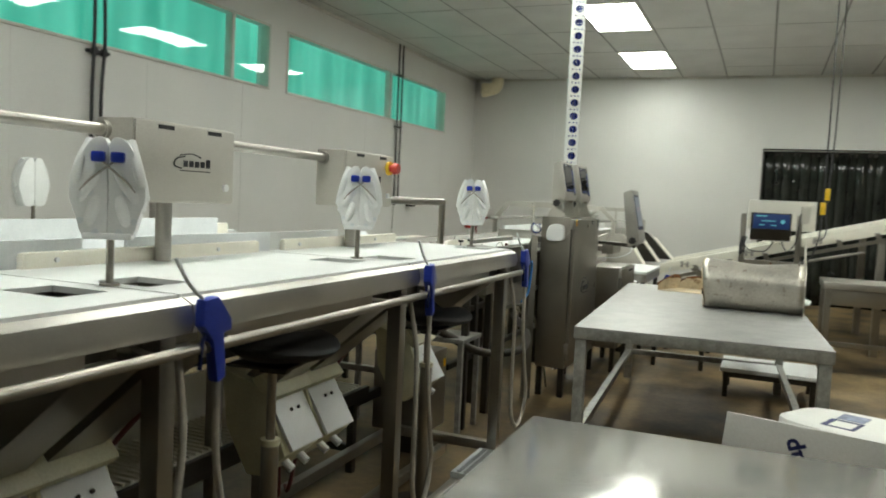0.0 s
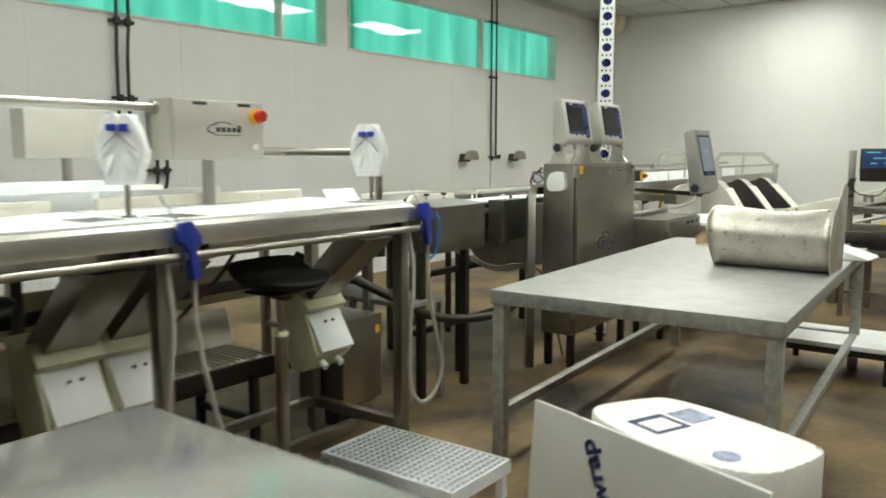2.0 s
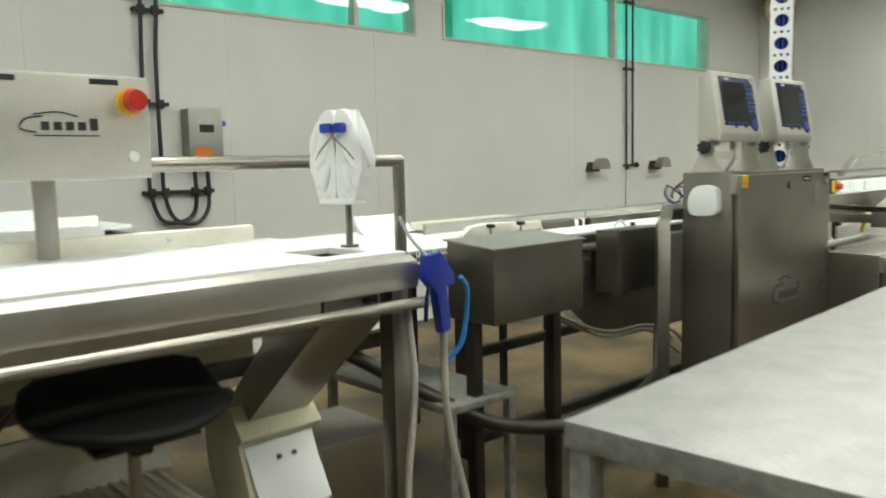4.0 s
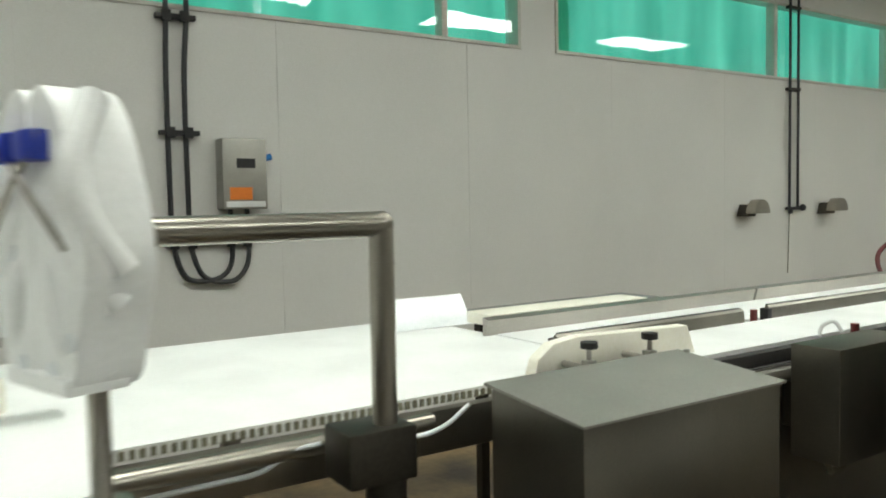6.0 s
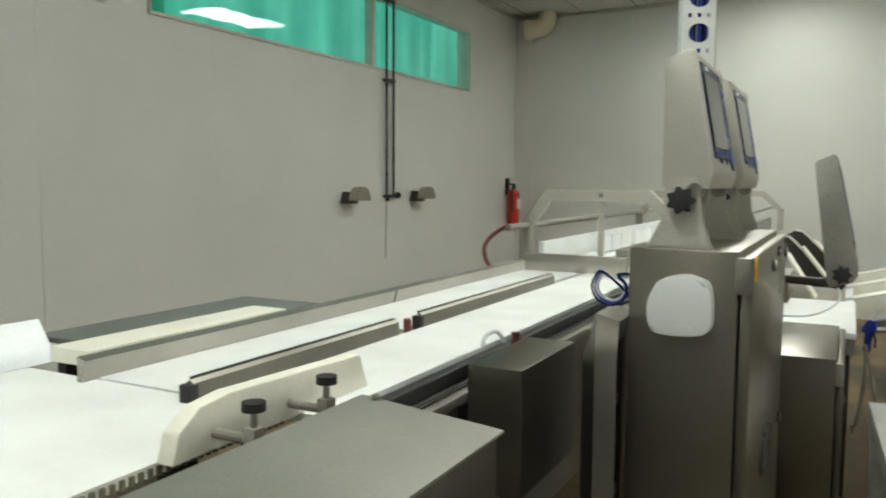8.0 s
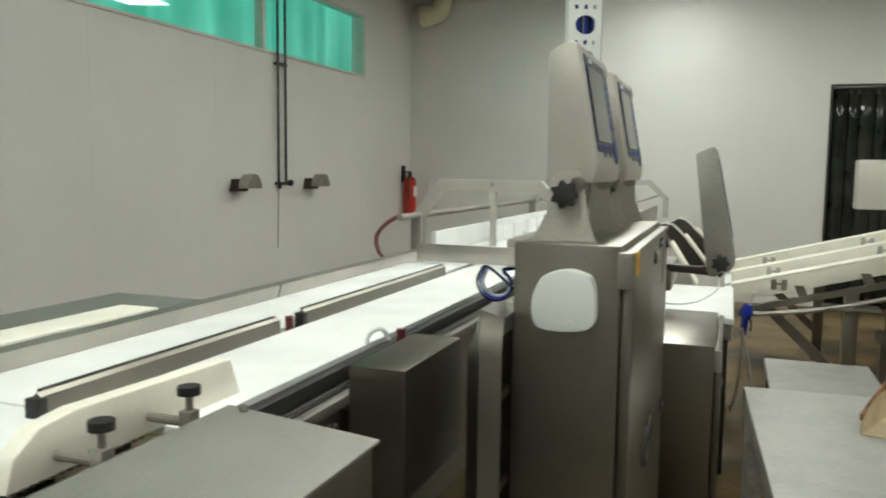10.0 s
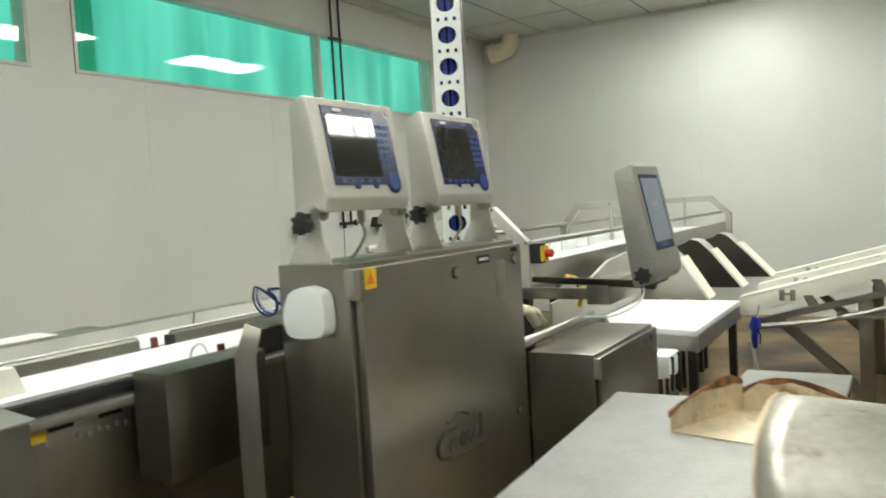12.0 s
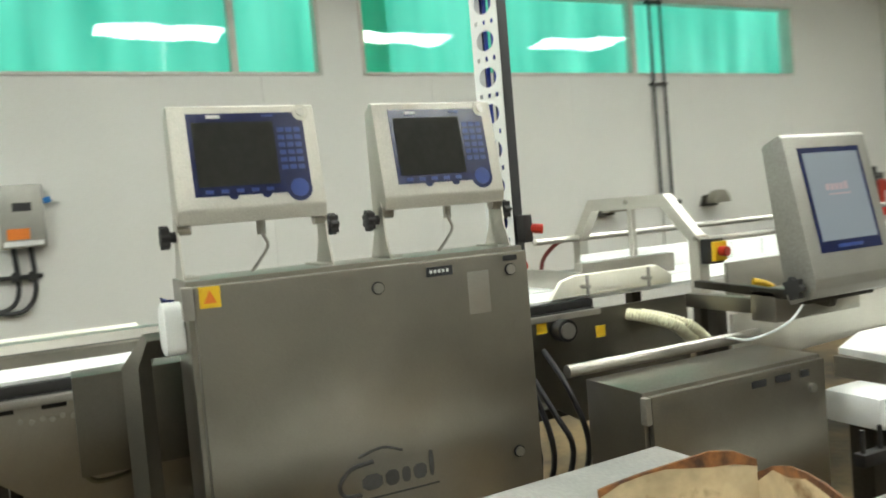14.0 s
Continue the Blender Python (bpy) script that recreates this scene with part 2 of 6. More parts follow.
def prism(bm, poly, axis, a, b, bev=0.0):
    """A polygon drawn in the plane across the axis, pushed from a to b."""
    def at(u, v, w):
        return {"x": (w, u, v), "y": (u, w, v), "z": (u, v, w)}[axis]
    lo = [bm.verts.new(at(u, v, a)) for u, v in poly]
    hi = [bm.verts.new(at(u, v, b)) for u, v in poly]
    fs = [bm.faces.new(lo), bm.faces.new(hi[::-1])]
    k = len(poly)
    fs += [bm.faces.new((lo[i], hi[i], hi[(i + 1) % k], lo[(i + 1) % k])) for i in range(k)]
    bmesh.ops.recalc_face_normals(bm, faces=fs)
    if bev:
        bmesh.ops.bevel(bm, geom=list({e for f in fs for e in f.edges}), offset=bev, segments=2, profile=0.6, affect="EDGES")
    return bm


def rounded(poly, times=2):
    """Cut the corners of a closed outline until it runs smoothly."""
    for _ in range(times):
        nxt = []
        for (u0, v0), (u1, v1) in zip(poly, poly[1:] + poly[:1]):
            nxt += [(0.75 * u0 + 0.25 * u1, 0.75 * v0 + 0.25 * v1), (0.25 * u0 + 0.75 * u1, 0.25 * v0 + 0.75 * v1)]
        poly = nxt
    return poly


def turned(bm, m):
    bmesh.ops.transform(bm, matrix=m, verts=bm.verts[:])
    return bm


def finish(bm, name, mat, smooth=True):
    bmesh.ops.recalc_face_normals(bm, faces=bm.faces[:])
    me = bpy.data.meshes.new(name)
    bm.to_mesh(me)
    bm.free()
    me.materials.append(mat)
    if smooth:
        me.shade_smooth()
        me.set_sharp_from_angle(angle=radians(35))
    return me


def thing(name, base, label, category, group="", kind=""):
    """An Empty at the base of a thing."""
    ob = new(name)
    ob.empty_display_size = 0.1
    ob.location = base
    ORIGIN[ob.name] = Vector(base)
    return tagged(ob, label, category, group, kind)


def part(name, bm, mat, parent, label=""):
    o = ORIGIN[parent.name]
    bmesh.ops.translate(bm, vec=-o, verts=bm.verts[:])
    ob = new(name, finish(bm, name, mat))
    ob.parent = parent
    ORIGIN[ob.name] = o
    return tagged(ob, label)


def solid(name, bm, mat, base, label, category, group="", kind=""):
    """A thing of one mesh, in the world's coordinates."""
    bmesh.ops.translate(bm, vec=-Vector(base), verts=bm.verts[:])
    ob = new(name, finish(bm, name, mat))
    ob.location = base
    ORIGIN[ob.name] = Vector(base)
    return tagged(ob, label, category, group, kind)


def setting(name, bm, mat, label, category):
    return solid(name, bm, mat, (0, 0, 0), label, category, "", "structure")


# ---- the room ----
XW, XE, YS, YN, H = -4.0, 8.0, -6.0, 13.78, 3.42
W_Z0, W_Z1 = 2.378, 3.03
WINDOWS = ((3.24, 7.71, 7.11), (8.018, 12.45, 10.5))
DX0, DX1, DZ = 0.70, 2.75, 2.30

setting("floor", box(shape(), XW - 0.2, XE + 0.2, YS - 0.2, YN + 3.2, -0.12, 0), FLOOR, "brown stained damp concrete floor of the processing room", "floor")

bm = shape()
wx0, wx1 = XW - 0.16, XW - 0.008
box(bm, wx0, wx1, YS - 0.2, YN + 0.16, -0.1, W_Z0)
box(bm, wx0, wx1, YS - 0.2, YN + 0.16, W_Z1, H + 0.3)
for a, b in ((YS - 0.2, WINDOWS[0][0]), (WINDOWS[0][1], WINDOWS[1][0]), (WINDOWS[1][1], YN + 0.16)):
    box(bm, wx0, wx1, a, b, W_Z0, W_Z1)
wall_w = setting("wall_west", bm, WALL, "off-white insulated panel wall with high strip windows", "wall")

bm = shape()
box(bm, XW - 0.16, DX0, YN + 0.008, YN + 0.16, -0.1, H + 0.3)
box(bm, DX1, XE + 0.16, YN + 0.008, YN + 0.16, -0.1, H + 0.3)
box(bm, DX0, DX1, YN + 0.008, YN + 0.16, DZ, H + 0.3)
wall_n = setting("wall_north", bm, WALL, "off-white insulated panel wall with a dark strip-curtain doorway", "wall")
setting("wall_east", box(shape(), XE, XE + 0.16, YS - 0.2, YN + 0.16, -0.1, H + 0.3), WALL, "plain off-white insulated panel wall", "wall")
setting("wall_south", box(shape(), XW - 0.16, XE + 0.16, YS - 0.16, YS, -0.1, H + 0.3), WALL, "plain off-white insulated panel wall", "wall")
# unseen box added behind the strip curtain, darkness put into its colour
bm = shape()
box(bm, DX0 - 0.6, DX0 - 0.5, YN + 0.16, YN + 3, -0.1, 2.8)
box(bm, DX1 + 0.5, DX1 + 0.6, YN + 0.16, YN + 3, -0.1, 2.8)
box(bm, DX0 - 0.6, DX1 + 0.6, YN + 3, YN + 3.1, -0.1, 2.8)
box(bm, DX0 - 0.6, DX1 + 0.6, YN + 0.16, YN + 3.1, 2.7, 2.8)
setting("wall_behind_door", bm, STEEL_DARK, "added dark-coloured walls closing the doorway behind the strip curtain", "wall")

# ceiling: tiles between bars, one mesh
GX0, GX, GY0, GY = -1.205, 0.655, 11.63, 1.30
bm = shape()
box(bm, XW - 0.16, XE + 0.16, YS - 0.2, YN + 0.16, H + 0.012, H + 0.3)
xs = [GX0 + GX * k for k in range(-4, 15)]
ys = [GY0 + GY * k for k in range(-14, 2)]
xe = [XW] + [x for x in xs if XW + 0.06 < x < XE] + [XE]
ye = [YS] + [y for y in ys if YS < y < YN] + [YN]
rnd = random.Random(4)
for a, b in zip(xe, xe[1:]):
    for c, d in zip(ye, ye[1:]):
        dz = rnd.uniform(-0.002, 0.003)
        box(bm, a + 0.010, b - 0.010, c + 0.010, d - 0.010, H + dz, H + 0.02)
setting("ceiling", bm, CEIL, "suspended ceiling of pale rectangular tiles", "ceiling")
bm = shape()
for x in xs:
    if XW < x < XE:
        box(bm, x - 0.012, x + 0.012, YS, YN, H + 0.002, H + 0.011)
for y in ys:
    if YS < y < YN:
        box(bm, XW, XE, y - 0.012, y + 0.012, H + 0.0025, H + 0.010)
setting("ceiling_grid", bm, TBAR, "grey metal ceiling grid bars", "ceiling grid")

bm = shape()
box(bm, XW, XW + 0.02, YS, YN, H - 0.035, H - 0.004)
box(bm, XW + 0.02, XE, YN - 0.02, YN, H - 0.035, H - 0.004)
setting("trim", bm, FRAME_PAINT, "narrow pale trim under the ceiling edge", "trim")

# lamp panels in the grid
LAMPS = [(GX0, y) for y in (11.63, 9.03, 6.43, 3.83, 1.23)] + [(GX0 + GX * 5, y) for y in (10.33, 7.73, 5.13, 2.53)]
for x, y in LAMPS:
    lamp = thing("ceiling_light", (x + GX / 2, y + GY / 2, H), "lit white rectangular panel light in the ceiling", "ceiling light", "ceiling lights")
    bm = shape()
    box(bm, x + 0.03, x + GX - 0.03, y + 0.03, y + GY - 0.03, H - 0.010, H - 0.005)
    part("diffuser", bm, PANEL, lamp)
    bm = shape()
    for a in ((x + 0.012, x + 0.03, y + 0.012, y + GY - 0.012), (x + GX - 0.03, x + GX - 0.012, y + 0.012, y + GY - 0.012),
              (x + 0.03, x + GX - 0.03, y + 0.012, y + 0.03), (x + 0.03, x + GX - 0.03, y + GY - 0.03, y + GY - 0.012)):
        box(bm, *a, H - 0.012, H - 0.003)
    part("frame", bm, FRAME_PAINT, lamp)

# windows with green curtains outside the glass
for k, (y0, y1, ym) in enumerate(WINDOWS):
    w = thing("window_%d" % (k + 1), (XW, (y0 + y1) / 2, W_Z0), "high strip window with green cloth behind wavy glass", "window", "", "structure")
    bm = shape()
    f = 0.022
    box(bm, XW - 0.10, XW + 0.006, y0, y1, W_Z0, W_Z0 + f)
    box(bm, XW - 0.10, XW + 0.006, y0, y1, W_Z1 - f, W_Z1)
    box(bm, XW - 0.10, XW + 0.005, y0, y0 + f, W_Z0 + f, W_Z1 - f)
    box(bm, XW - 0.10, XW + 0.005, y1 - f, y1, W_Z0 + f, W_Z1 - f)
    part("window_frame", bm, FRAME_PAINT, w)
    part("mullion", box(shape(), XW - 0.08, XW + 0.003, ym - 0.022, ym + 0.022, W_Z0 + f, W_Z1 - f, 0.003), FRAME_PAINT, w)
    for a, b in ((y0 + f, ym - 0.022), (ym + 0.022, y1 - f)):
        p = part("pane", box(shape(), XW - 0.030, XW - 0.026, a, b, W_Z0 + f, W_Z1 - f), GLASS, w)
        p.visible_shadow = False
    # curtain with hanging folds
    bm = shape()
    n, rows = int((y1 - y0 + 0.9) / 0.03), 5
    grid = []
    for i in range(n + 1):
        y = y0 - 0.15 + (y1 - y0 + 0.75) * i / n
        dx = 0.035 * math.sin(y * 7.1 + 1.7 * math.sin(y * 1.3)) + 0.018 * math.sin(y * 17 + 2 * math.sin(2.1 * y))
        grid.append([bm.verts.new((XW - 0.22 + dx * (0.6 + 0.4 * j / rows), y, W_Z1 + 0.08 - (W_Z1 - W_Z0 + 0.16) * j / rows)) for j in range(rows + 1)])
    for a, b in zip(grid, grid[1:]):
        for j in range(rows):
            bm.faces.new((a[j], a[j + 1], b[j + 1], b[j]))
    solid("curtain", bm, CURTAIN, (XW - 0.22, (y0 + y1) / 2, W_Z0 - 0.08), "thin green cloth hanging in folds behind the window glass", "curtain", "window curtains")

# strip curtain in the doorway
sc = thing("door_1", ((DX0 + DX1) / 2, YN + 0.09, 0), "doorway hung with dark glossy overlapping plastic strips", "door", "", "structure")
bm = shape()
box(bm, DX0 - 0.012, DX0 + 0.012, YN - 0.006, YN + 0.17, 0, DZ + 0.03)
box(bm, DX1 - 0.02, DX1 + 0.03, YN - 0.006, YN + 0.17, 0, DZ + 0.03)
box(bm, DX0 + 0.012, DX1 - 0.02, YN - 0.006, YN + 0.17, DZ + 0.008, DZ + 0.03)
part("door_frame", bm, STEEL_DARK, sc)
part("hanging_rail", box(shape(), DX0 + 0.02, DX1 - 0.02, YN + 0.06, YN + 0.09, DZ - 0.07, DZ - 0.005), STEEL_DARK, sc)
rnd = random.Random(7)
x = DX0 + 0.02
while x < DX1 - 0.1:
    bm = shape()
    cols = []
    ph = rnd.uniform(0, 6)
    for i in range(9):
        u = i / 8
        cols.append([bm.verts.new((x + 0.155 * u, YN + 0.06 + (0.03 if int(round((x - DX0) / 0.125)) % 2 else 0) - 0.035 * math.sin(math.pi * u) + 0.012 * math.sin(ph + 5 * u + 1.3 * j) * j / 8,
                                   DZ - 0.02 - (DZ - 0.03) * j / 8)) for j in range(9)])
    for a, b in zip(cols, cols[1:]):
        for j in range(8):
            bm.faces.new((a[j], a[j + 1], b[j + 1], b[j]))
    s = part("strip", bm, STRIP, sc)
    so = s.modifiers.new("thickness", "SOLIDIFY")
    so.thickness = 0.003
    x += 0.125


# ---- processing line: work tables on both sides of a belt ----
UNIT, Y_END, BX = 1.152, 4.51, -1.43        # unit length, end of the line, centre of the belt
ZB = 1.118                                  # board height
BF, BB = -0.335, -0.93                      # board front and back


def plate_with_holes(bm, x0, x1, y0, y1, z0, z1, holes):
    """A slab with rectangular holes (hx0, hx1, hy0, hy1) in it that share one x range."""
    hx0, hx1 = holes[0][0], holes[0][1]
    box(bm, x0, hx0, y0, y1, z0, z1)
    box(bm, hx1, x1, y0, y1, z0, z1)
    y = y0
    for h in holes:
        box(bm, hx0, hx1, y, h[2], z0, z1)
        y = h[3]
    box(bm, hx0, hx1, y, y1, z0, z1)
    bmesh.ops.remove_doubles(bm, verts=bm.verts[:], dist=1e-5)
    return bm


def work_table(y0, hx):
    y1 = y0 + UNIT
    t = thing("work_table", (-0.63, y0 + UNIT / 2, 0), "stainless trimming table with white cutting board and chute holes", "work table", "trimming tables")
    part("cutting_board", plate_with_holes(shape(), BB, BF, y0 + 0.006, y1 - 0.006, ZB - 0.014, ZB,
                                           [(hx, hx + 0.16, y0 + 0.05, y0 + 0.19), (hx, hx + 0.16, y0 + 0.965, y0 + 1.09)]), HDPE, t, "white plastic cutting board")
    bm = shape()
    prism(bm, [(-0.345, ZB - 0.012), (-0.325, ZB - 0.006), (-0.30, ZB - 0.018), (-0.292, ZB - 0.05), (-0.30, ZB - 0.078), (-0.345, ZB - 0.078)], "y", y0 + 0.003, y1 - 0.003)
    box(bm, BB, -0.345, y0 + 0.003, y0 + 0.04, ZB - 0.075, ZB - 0.032)
    box(bm, BB, -0.345, y1 - 0.04, y1 - 0.003, ZB - 0.075, ZB - 0.032)
    part("rim", bm, STEEL_LIGHT, t)
    part("front_panel", box(shape(), -0.372, -0.36, y0 + 0.16, y1 - 0.22, ZB - 0.13, ZB - 0.08), STEEL_LIGHT, t)
    bm = shape()
    rod(bm, (-0.268, y0 + 0.004, 1.012), (-0.268, y1 - 0.004, 1.012), 0.0125, 12)
    for y in (y0 + 0.12, y1 - 0.12):
        sweep(bm, [(-0.268, y, 1.012), (-0.30, y, 1.012), (-0.34, y, 1.02)], 0.008, 8, 3)
    part("knee_rail", bm, STEEL, t, "round steel rail below the table edge")
    for x in (-0.365, -0.905):
        bm = shape()
        box(bm, x - 0.025, x + 0.025, y1 - 0.045, y1 + 0.003, 0.02, ZB - 0.08, 0.004)
        rod(bm, (x, y1 - 0.02, 0), (x, y1 - 0.02, 0.03), 0.022, 10)
        part("leg", bm, STEEL, t)
    bm = shape()
    box(bm, -0.88, -0.39, y1 - 0.042, y1, 0.13, 0.175, 0.003)
    part("cross_beam", bm, STEEL, t)
    for x in (-0.385, -0.62):
        part("floor_beam", box(shape(), x - 0.02, x + 0.02, y0 + 0.006, y1 - 0.047, 0.085, 0.128, 0.003), STEEL, t)
    part("long_beam", box(shape(), -0.925, -0.885, y0 + 0.006, y1 - 0.045, 0.13, 0.175, 0.003), STEEL, t)
    for ya, yb in ((y0 + 0.04, y0 + 0.2), (y0 + 0.955, y0 + 1.10)):
        bm = shape()
        box(bm, hx - 0.015, hx - 0.003, ya, yb, ZB - 0.14, ZB - 0.0145)
        box(bm, hx + 0.163, hx + 0.175, ya, yb, ZB - 0.14, ZB - 0.0145)
        box(bm, hx - 0.003, hx + 0.163, ya, ya + 0.008, ZB - 0.14, ZB - 0.0145)
        box(bm, hx - 0.003, hx + 0.163, yb - 0.008, yb, ZB - 0.14, ZB - 0.0145)
        part("hole_liner", bm, STEEL_SHADED, t)
    return t


first = work_table(Y_END - UNIT, -0.555)
second = work_table(Y_END - 2 * UNIT, -0.625)
for k in range(2, 4):
    copy_thing(second, Matrix.Translation(second.location + Vector((0, -UNIT * (k - 1), 0))))
for k in range(4):
    copy_thing(second, pose(2 * BX + 0.63, Y_END - UNIT / 2 - UNIT * k, 0, 0, 0, 180))


def chute(y0, y1):
    c = thing("scrap_chute", (-0.7, (y0 + y1) / 2, 0.40), "sloping steel chute ending in a cream plastic hopper box", "chute", "scrap chutes")
    bm = shape()
    prism(bm, [(-0.385, 0.97), (-0.56, 0.97), (-0.845, 0.70), (-0.735, 0.675)], "y", y0 + 0.015, y1 - 0.015, 0.003)
    part("channel", bm, STEEL, c, "slanted folded steel channel")
    body = shape()
    prism(body, [(-0.745, 0.672), (-0.925, 0.72), (-0.90, 0.52), (-0.81, 0.36), (-0.745, 0.365), (-0.655, 0.448)], "y", y0 - 0.016, y1 - 0.004, 0.006)
    hopper = part("hopper", body, CREAM, c, "cream plastic tilted hopper box")
    bm = shape()
    prism(bm, [(-0.800, 0.700), (-0.755, 0.720), (-0.692, 0.650), (-0.715, 0.628), (-0.76, 0.66)], "y", y0 - 0.022, y1 + 0.006, 0.005)
    part("lip", bm, CREAM, hopper)
    bm = shape()
    prism(bm, [(-0.738, 0.622), (-0.726, 0.628), (-0.630, 0.468), (-0.642, 0.460)], "y", y0 - 0.004, y1 - 0.012, 0.004)
    part("flap", bm, HDPE, hopper, "white plastic flap with two bolts")
    ym = (y0 + y1) / 2
    for dy in (-0.022, 0.022):
        p = Vector((-0.70, ym + dy, 0.582))
        nrm = Vector((0.86, 0, 0.51))
        part("bolt", rod(shape(), p, p + nrm * 0.008, 0.006, 8), STEEL_DARK, hopper)
    for yy in (y0 + 0.05, y1 - 0.06):
        part("roller", rod(shape(), (-0.70, yy, 0.41), (-0.665, yy, 0.385), 0.015, 10), HDPE, hopper)
    return c


c0 = chute(4.288, 4.492)
for dy in (-UNIT + 0.225, -UNIT - 0.005, -2 * UNIT + 0.225, -2 * UNIT - 0.005, -3 * UNIT + 0.225, -3 * UNIT - 0.005):
    copy_thing(c0, Matrix.Translation(c0.location + Vector((0, dy, 0))))


def stool(x, y, dz=0.0):
    s = thing("stool", (x, y, 0), "black contoured stool seat on a steel post", "stool", "line stools")
    bm = shape()
    ball(bm, (0, 0, 0), 1, 0.185, 0.20, 0.040, 28)
    for v in bm.verts:
        u = v.co
        u.z += 0.02 * (u.y / 0.2) ** 2 - 0.03 * max(0, 1 - (u.x / 0.07) ** 2) * max(0, u.y / 0.2) + 0.045 * math.exp(-((u.x + 0.10) / 0.06) ** 2)
        if u.z < -0.02:
            u.z = -0.02 + (u.z + 0.02) * 0.3
    bmesh.ops.translate(bm, vec=(x, y, 0.845 + dz), verts=bm.verts[:])
    part("seat", bm, SEATBLACK, s, "black moulded foam saddle seat")
    bm = shape()
    box(bm, x - 0.09, x + 0.09, y - 0.10, y + 0.10, 0.797 + dz, 0.807 + dz, 0.004)
    box(bm, x - 0.03, x + 0.05, y - 0.02, y + 0.02, 0.77 + dz, 0.797 + dz, 0.004)
    part("seat_plate", bm, STEEL_DARK, s)
    part("upper_post", rod(shape(), (x, y, 0.62), (x, y, 0.78 + dz), 0.013, 12), STEEL, s)
    part("collar", rod(shape(), (x, y, 0.628), (x, y, 0.645), 0.028, 16), CREAM, s, "cream plastic collar")
    part("lower_post", rod(shape(), (x, y, 0.03), (x, y, 0.628), 0.025, 16), STEEL, s)
    bm = shape()
    rod(bm, (x, y, 0), (x, y, 0.03), 0.17, 28, 0.15)
    part("base", bm, STEEL_DARK, s)
    return s


s0 = stool(-0.50, 3.937)
s1 = stool(-0.46, 2.74, 0.065)
s1.rotation_euler.z = radians(8)
copy_thing(s0, pose(-0.50, 1.60, 0, 0, 0, -6))


def control_box(y0, estop):
    y1 = y0 + 0.432
    c = thing("control_box", (-0.858, (y0 + y1) / 2, ZB), "bead-blasted steel control box on a round post", "control box", "line control boxes")
    body = part("body", box(shape(), -0.933, -0.802, y0, y1, 1.295, 1.525, 0.006), STEEL_BEAD, c)
    part("lid", box(shape(), -0.802, -0.795, y0 + 0.004, y1 - 0.004, 1.299, 1.521, 0.003), STEEL_BEAD, c)
    part("post", rod(shape(), (-0.883, (y0 + y1) / 2, ZB - 0.02), (-0.883, (y0 + y1) / 2, 1.296), 0.024, 16), STEEL_LIGHT, c)
    for a in (0.09, 0.30):
        part("dark_tag", box(shape(), -0.796, -0.793, y0 + a, y0 + a + 0.062, 1.503, 1.515), INK, c, "small dark nameplate")
    bm = shape()   # maker's mark as plain strokes
    sweep(bm, [(-0.794, y0 + 0.20, 1.432), (-0.794, y0 + 0.165, 1.425), (-0.794, y0 + 0.155, 1.405), (-0.794, y0 + 0.185, 1.397)], 0.0022, 6, 4)
    sweep(bm, [(-0.794, y0 + 0.18, 1.435), (-0.794, y0 + 0.23, 1.441), (-0.794, y0 + 0.27, 1.432)], 0.0018, 6, 4)
    for i in range(5):
        box(bm, -0.796, -0.793, y0 + 0.195 + i * 0.025, y0 + 0.212 + i * 0.025, 1.402, 1.420 if i < 4 else 1.428)
    box(bm, -0.796, -0.793, y0 + 0.18, y0 + 0.315, 1.389, 1.392)
    part("maker_mark", bm, INK, c, "dark abstract maker's mark")
    part("lock", rod(shape(), (-0.796, y1 - 0.047, 1.345), (-0.786, y1 - 0.047, 1.345), 0.012, 14), HDPE, c, "round pale lock")
    if estop:
        plate = part("estop_base", rod(shape(), (-0.796, y1 - 0.047, 1.468), (-0.783, y1 - 0.047, 1.468), 0.031, 18), YELLOW, c, "yellow round emergency-stop base")
        bm = shape()
        rod(bm, (-0.784, y1 - 0.047, 1.468), (-0.763, y1 - 0.047, 1.468), 0.016, 14)
        rod(bm, (-0.765, y1 - 0.047, 1.468), (-0.743, y1 - 0.047, 1.468), 0.027, 18, 0.022)
        part("button", bm, RED, plate, "red mushroom emergency-stop button")
    return c


control_box(3.701, True)
b1 = control_box(3.701 - UNIT, False)
copy_thing(b1, Matrix.Translation(b1.location + Vector((0, -UNIT, 0))))
copy_thing(b1, pose(2 * BX + 0.858, b1.location.y - 0.02, ZB, 0, 0, 180))
copy_thing(b1, pose(2 * BX + 0.858, b1.location.y + UNIT, ZB, 0, 0, 180))

rail = thing("tube_rail", (-0.88, 4.93, 1.02), "bent stainless tube rail joining the control boxes", "tube rail")
for a, b in ((3.701 - UNIT + 0.432, 3.701), (3.701 - 2 * UNIT + 0.432, 3.701 - UNIT)):
    bm = shape()
    rod(bm, (-0.90, a - 0.03, 1.49), (-0.90, b + 0.02, 1.49), 0.017, 16)
    rod(bm, (-0.90, b - 0.015, 1.49), (-0.90, b + 0.002, 1.49), 0.026, 16)
    part("tube", bm, STEEL_LIGHT, rail)
bm = shape()
rod(bm, (-0.872, 4.10, 1.326), (-0.872, 4.93, 1.326), 0.019, 18)
ball(bm, (-0.872, 4.93, 1.326), 0.0195, seg=18)
rod(bm, (-0.872, 4.93, 1.326), (-0.872, 4.93, 1.03), 0.0185, 18)
rod(bm, (-0.872, 4.93, 1.268), (-0.872, 4.93, 1.272), 0.0195, 18)
part("bent_tube", bm, STEEL, rail, "brushed steel tube bent down to its socket")
bm = shape()
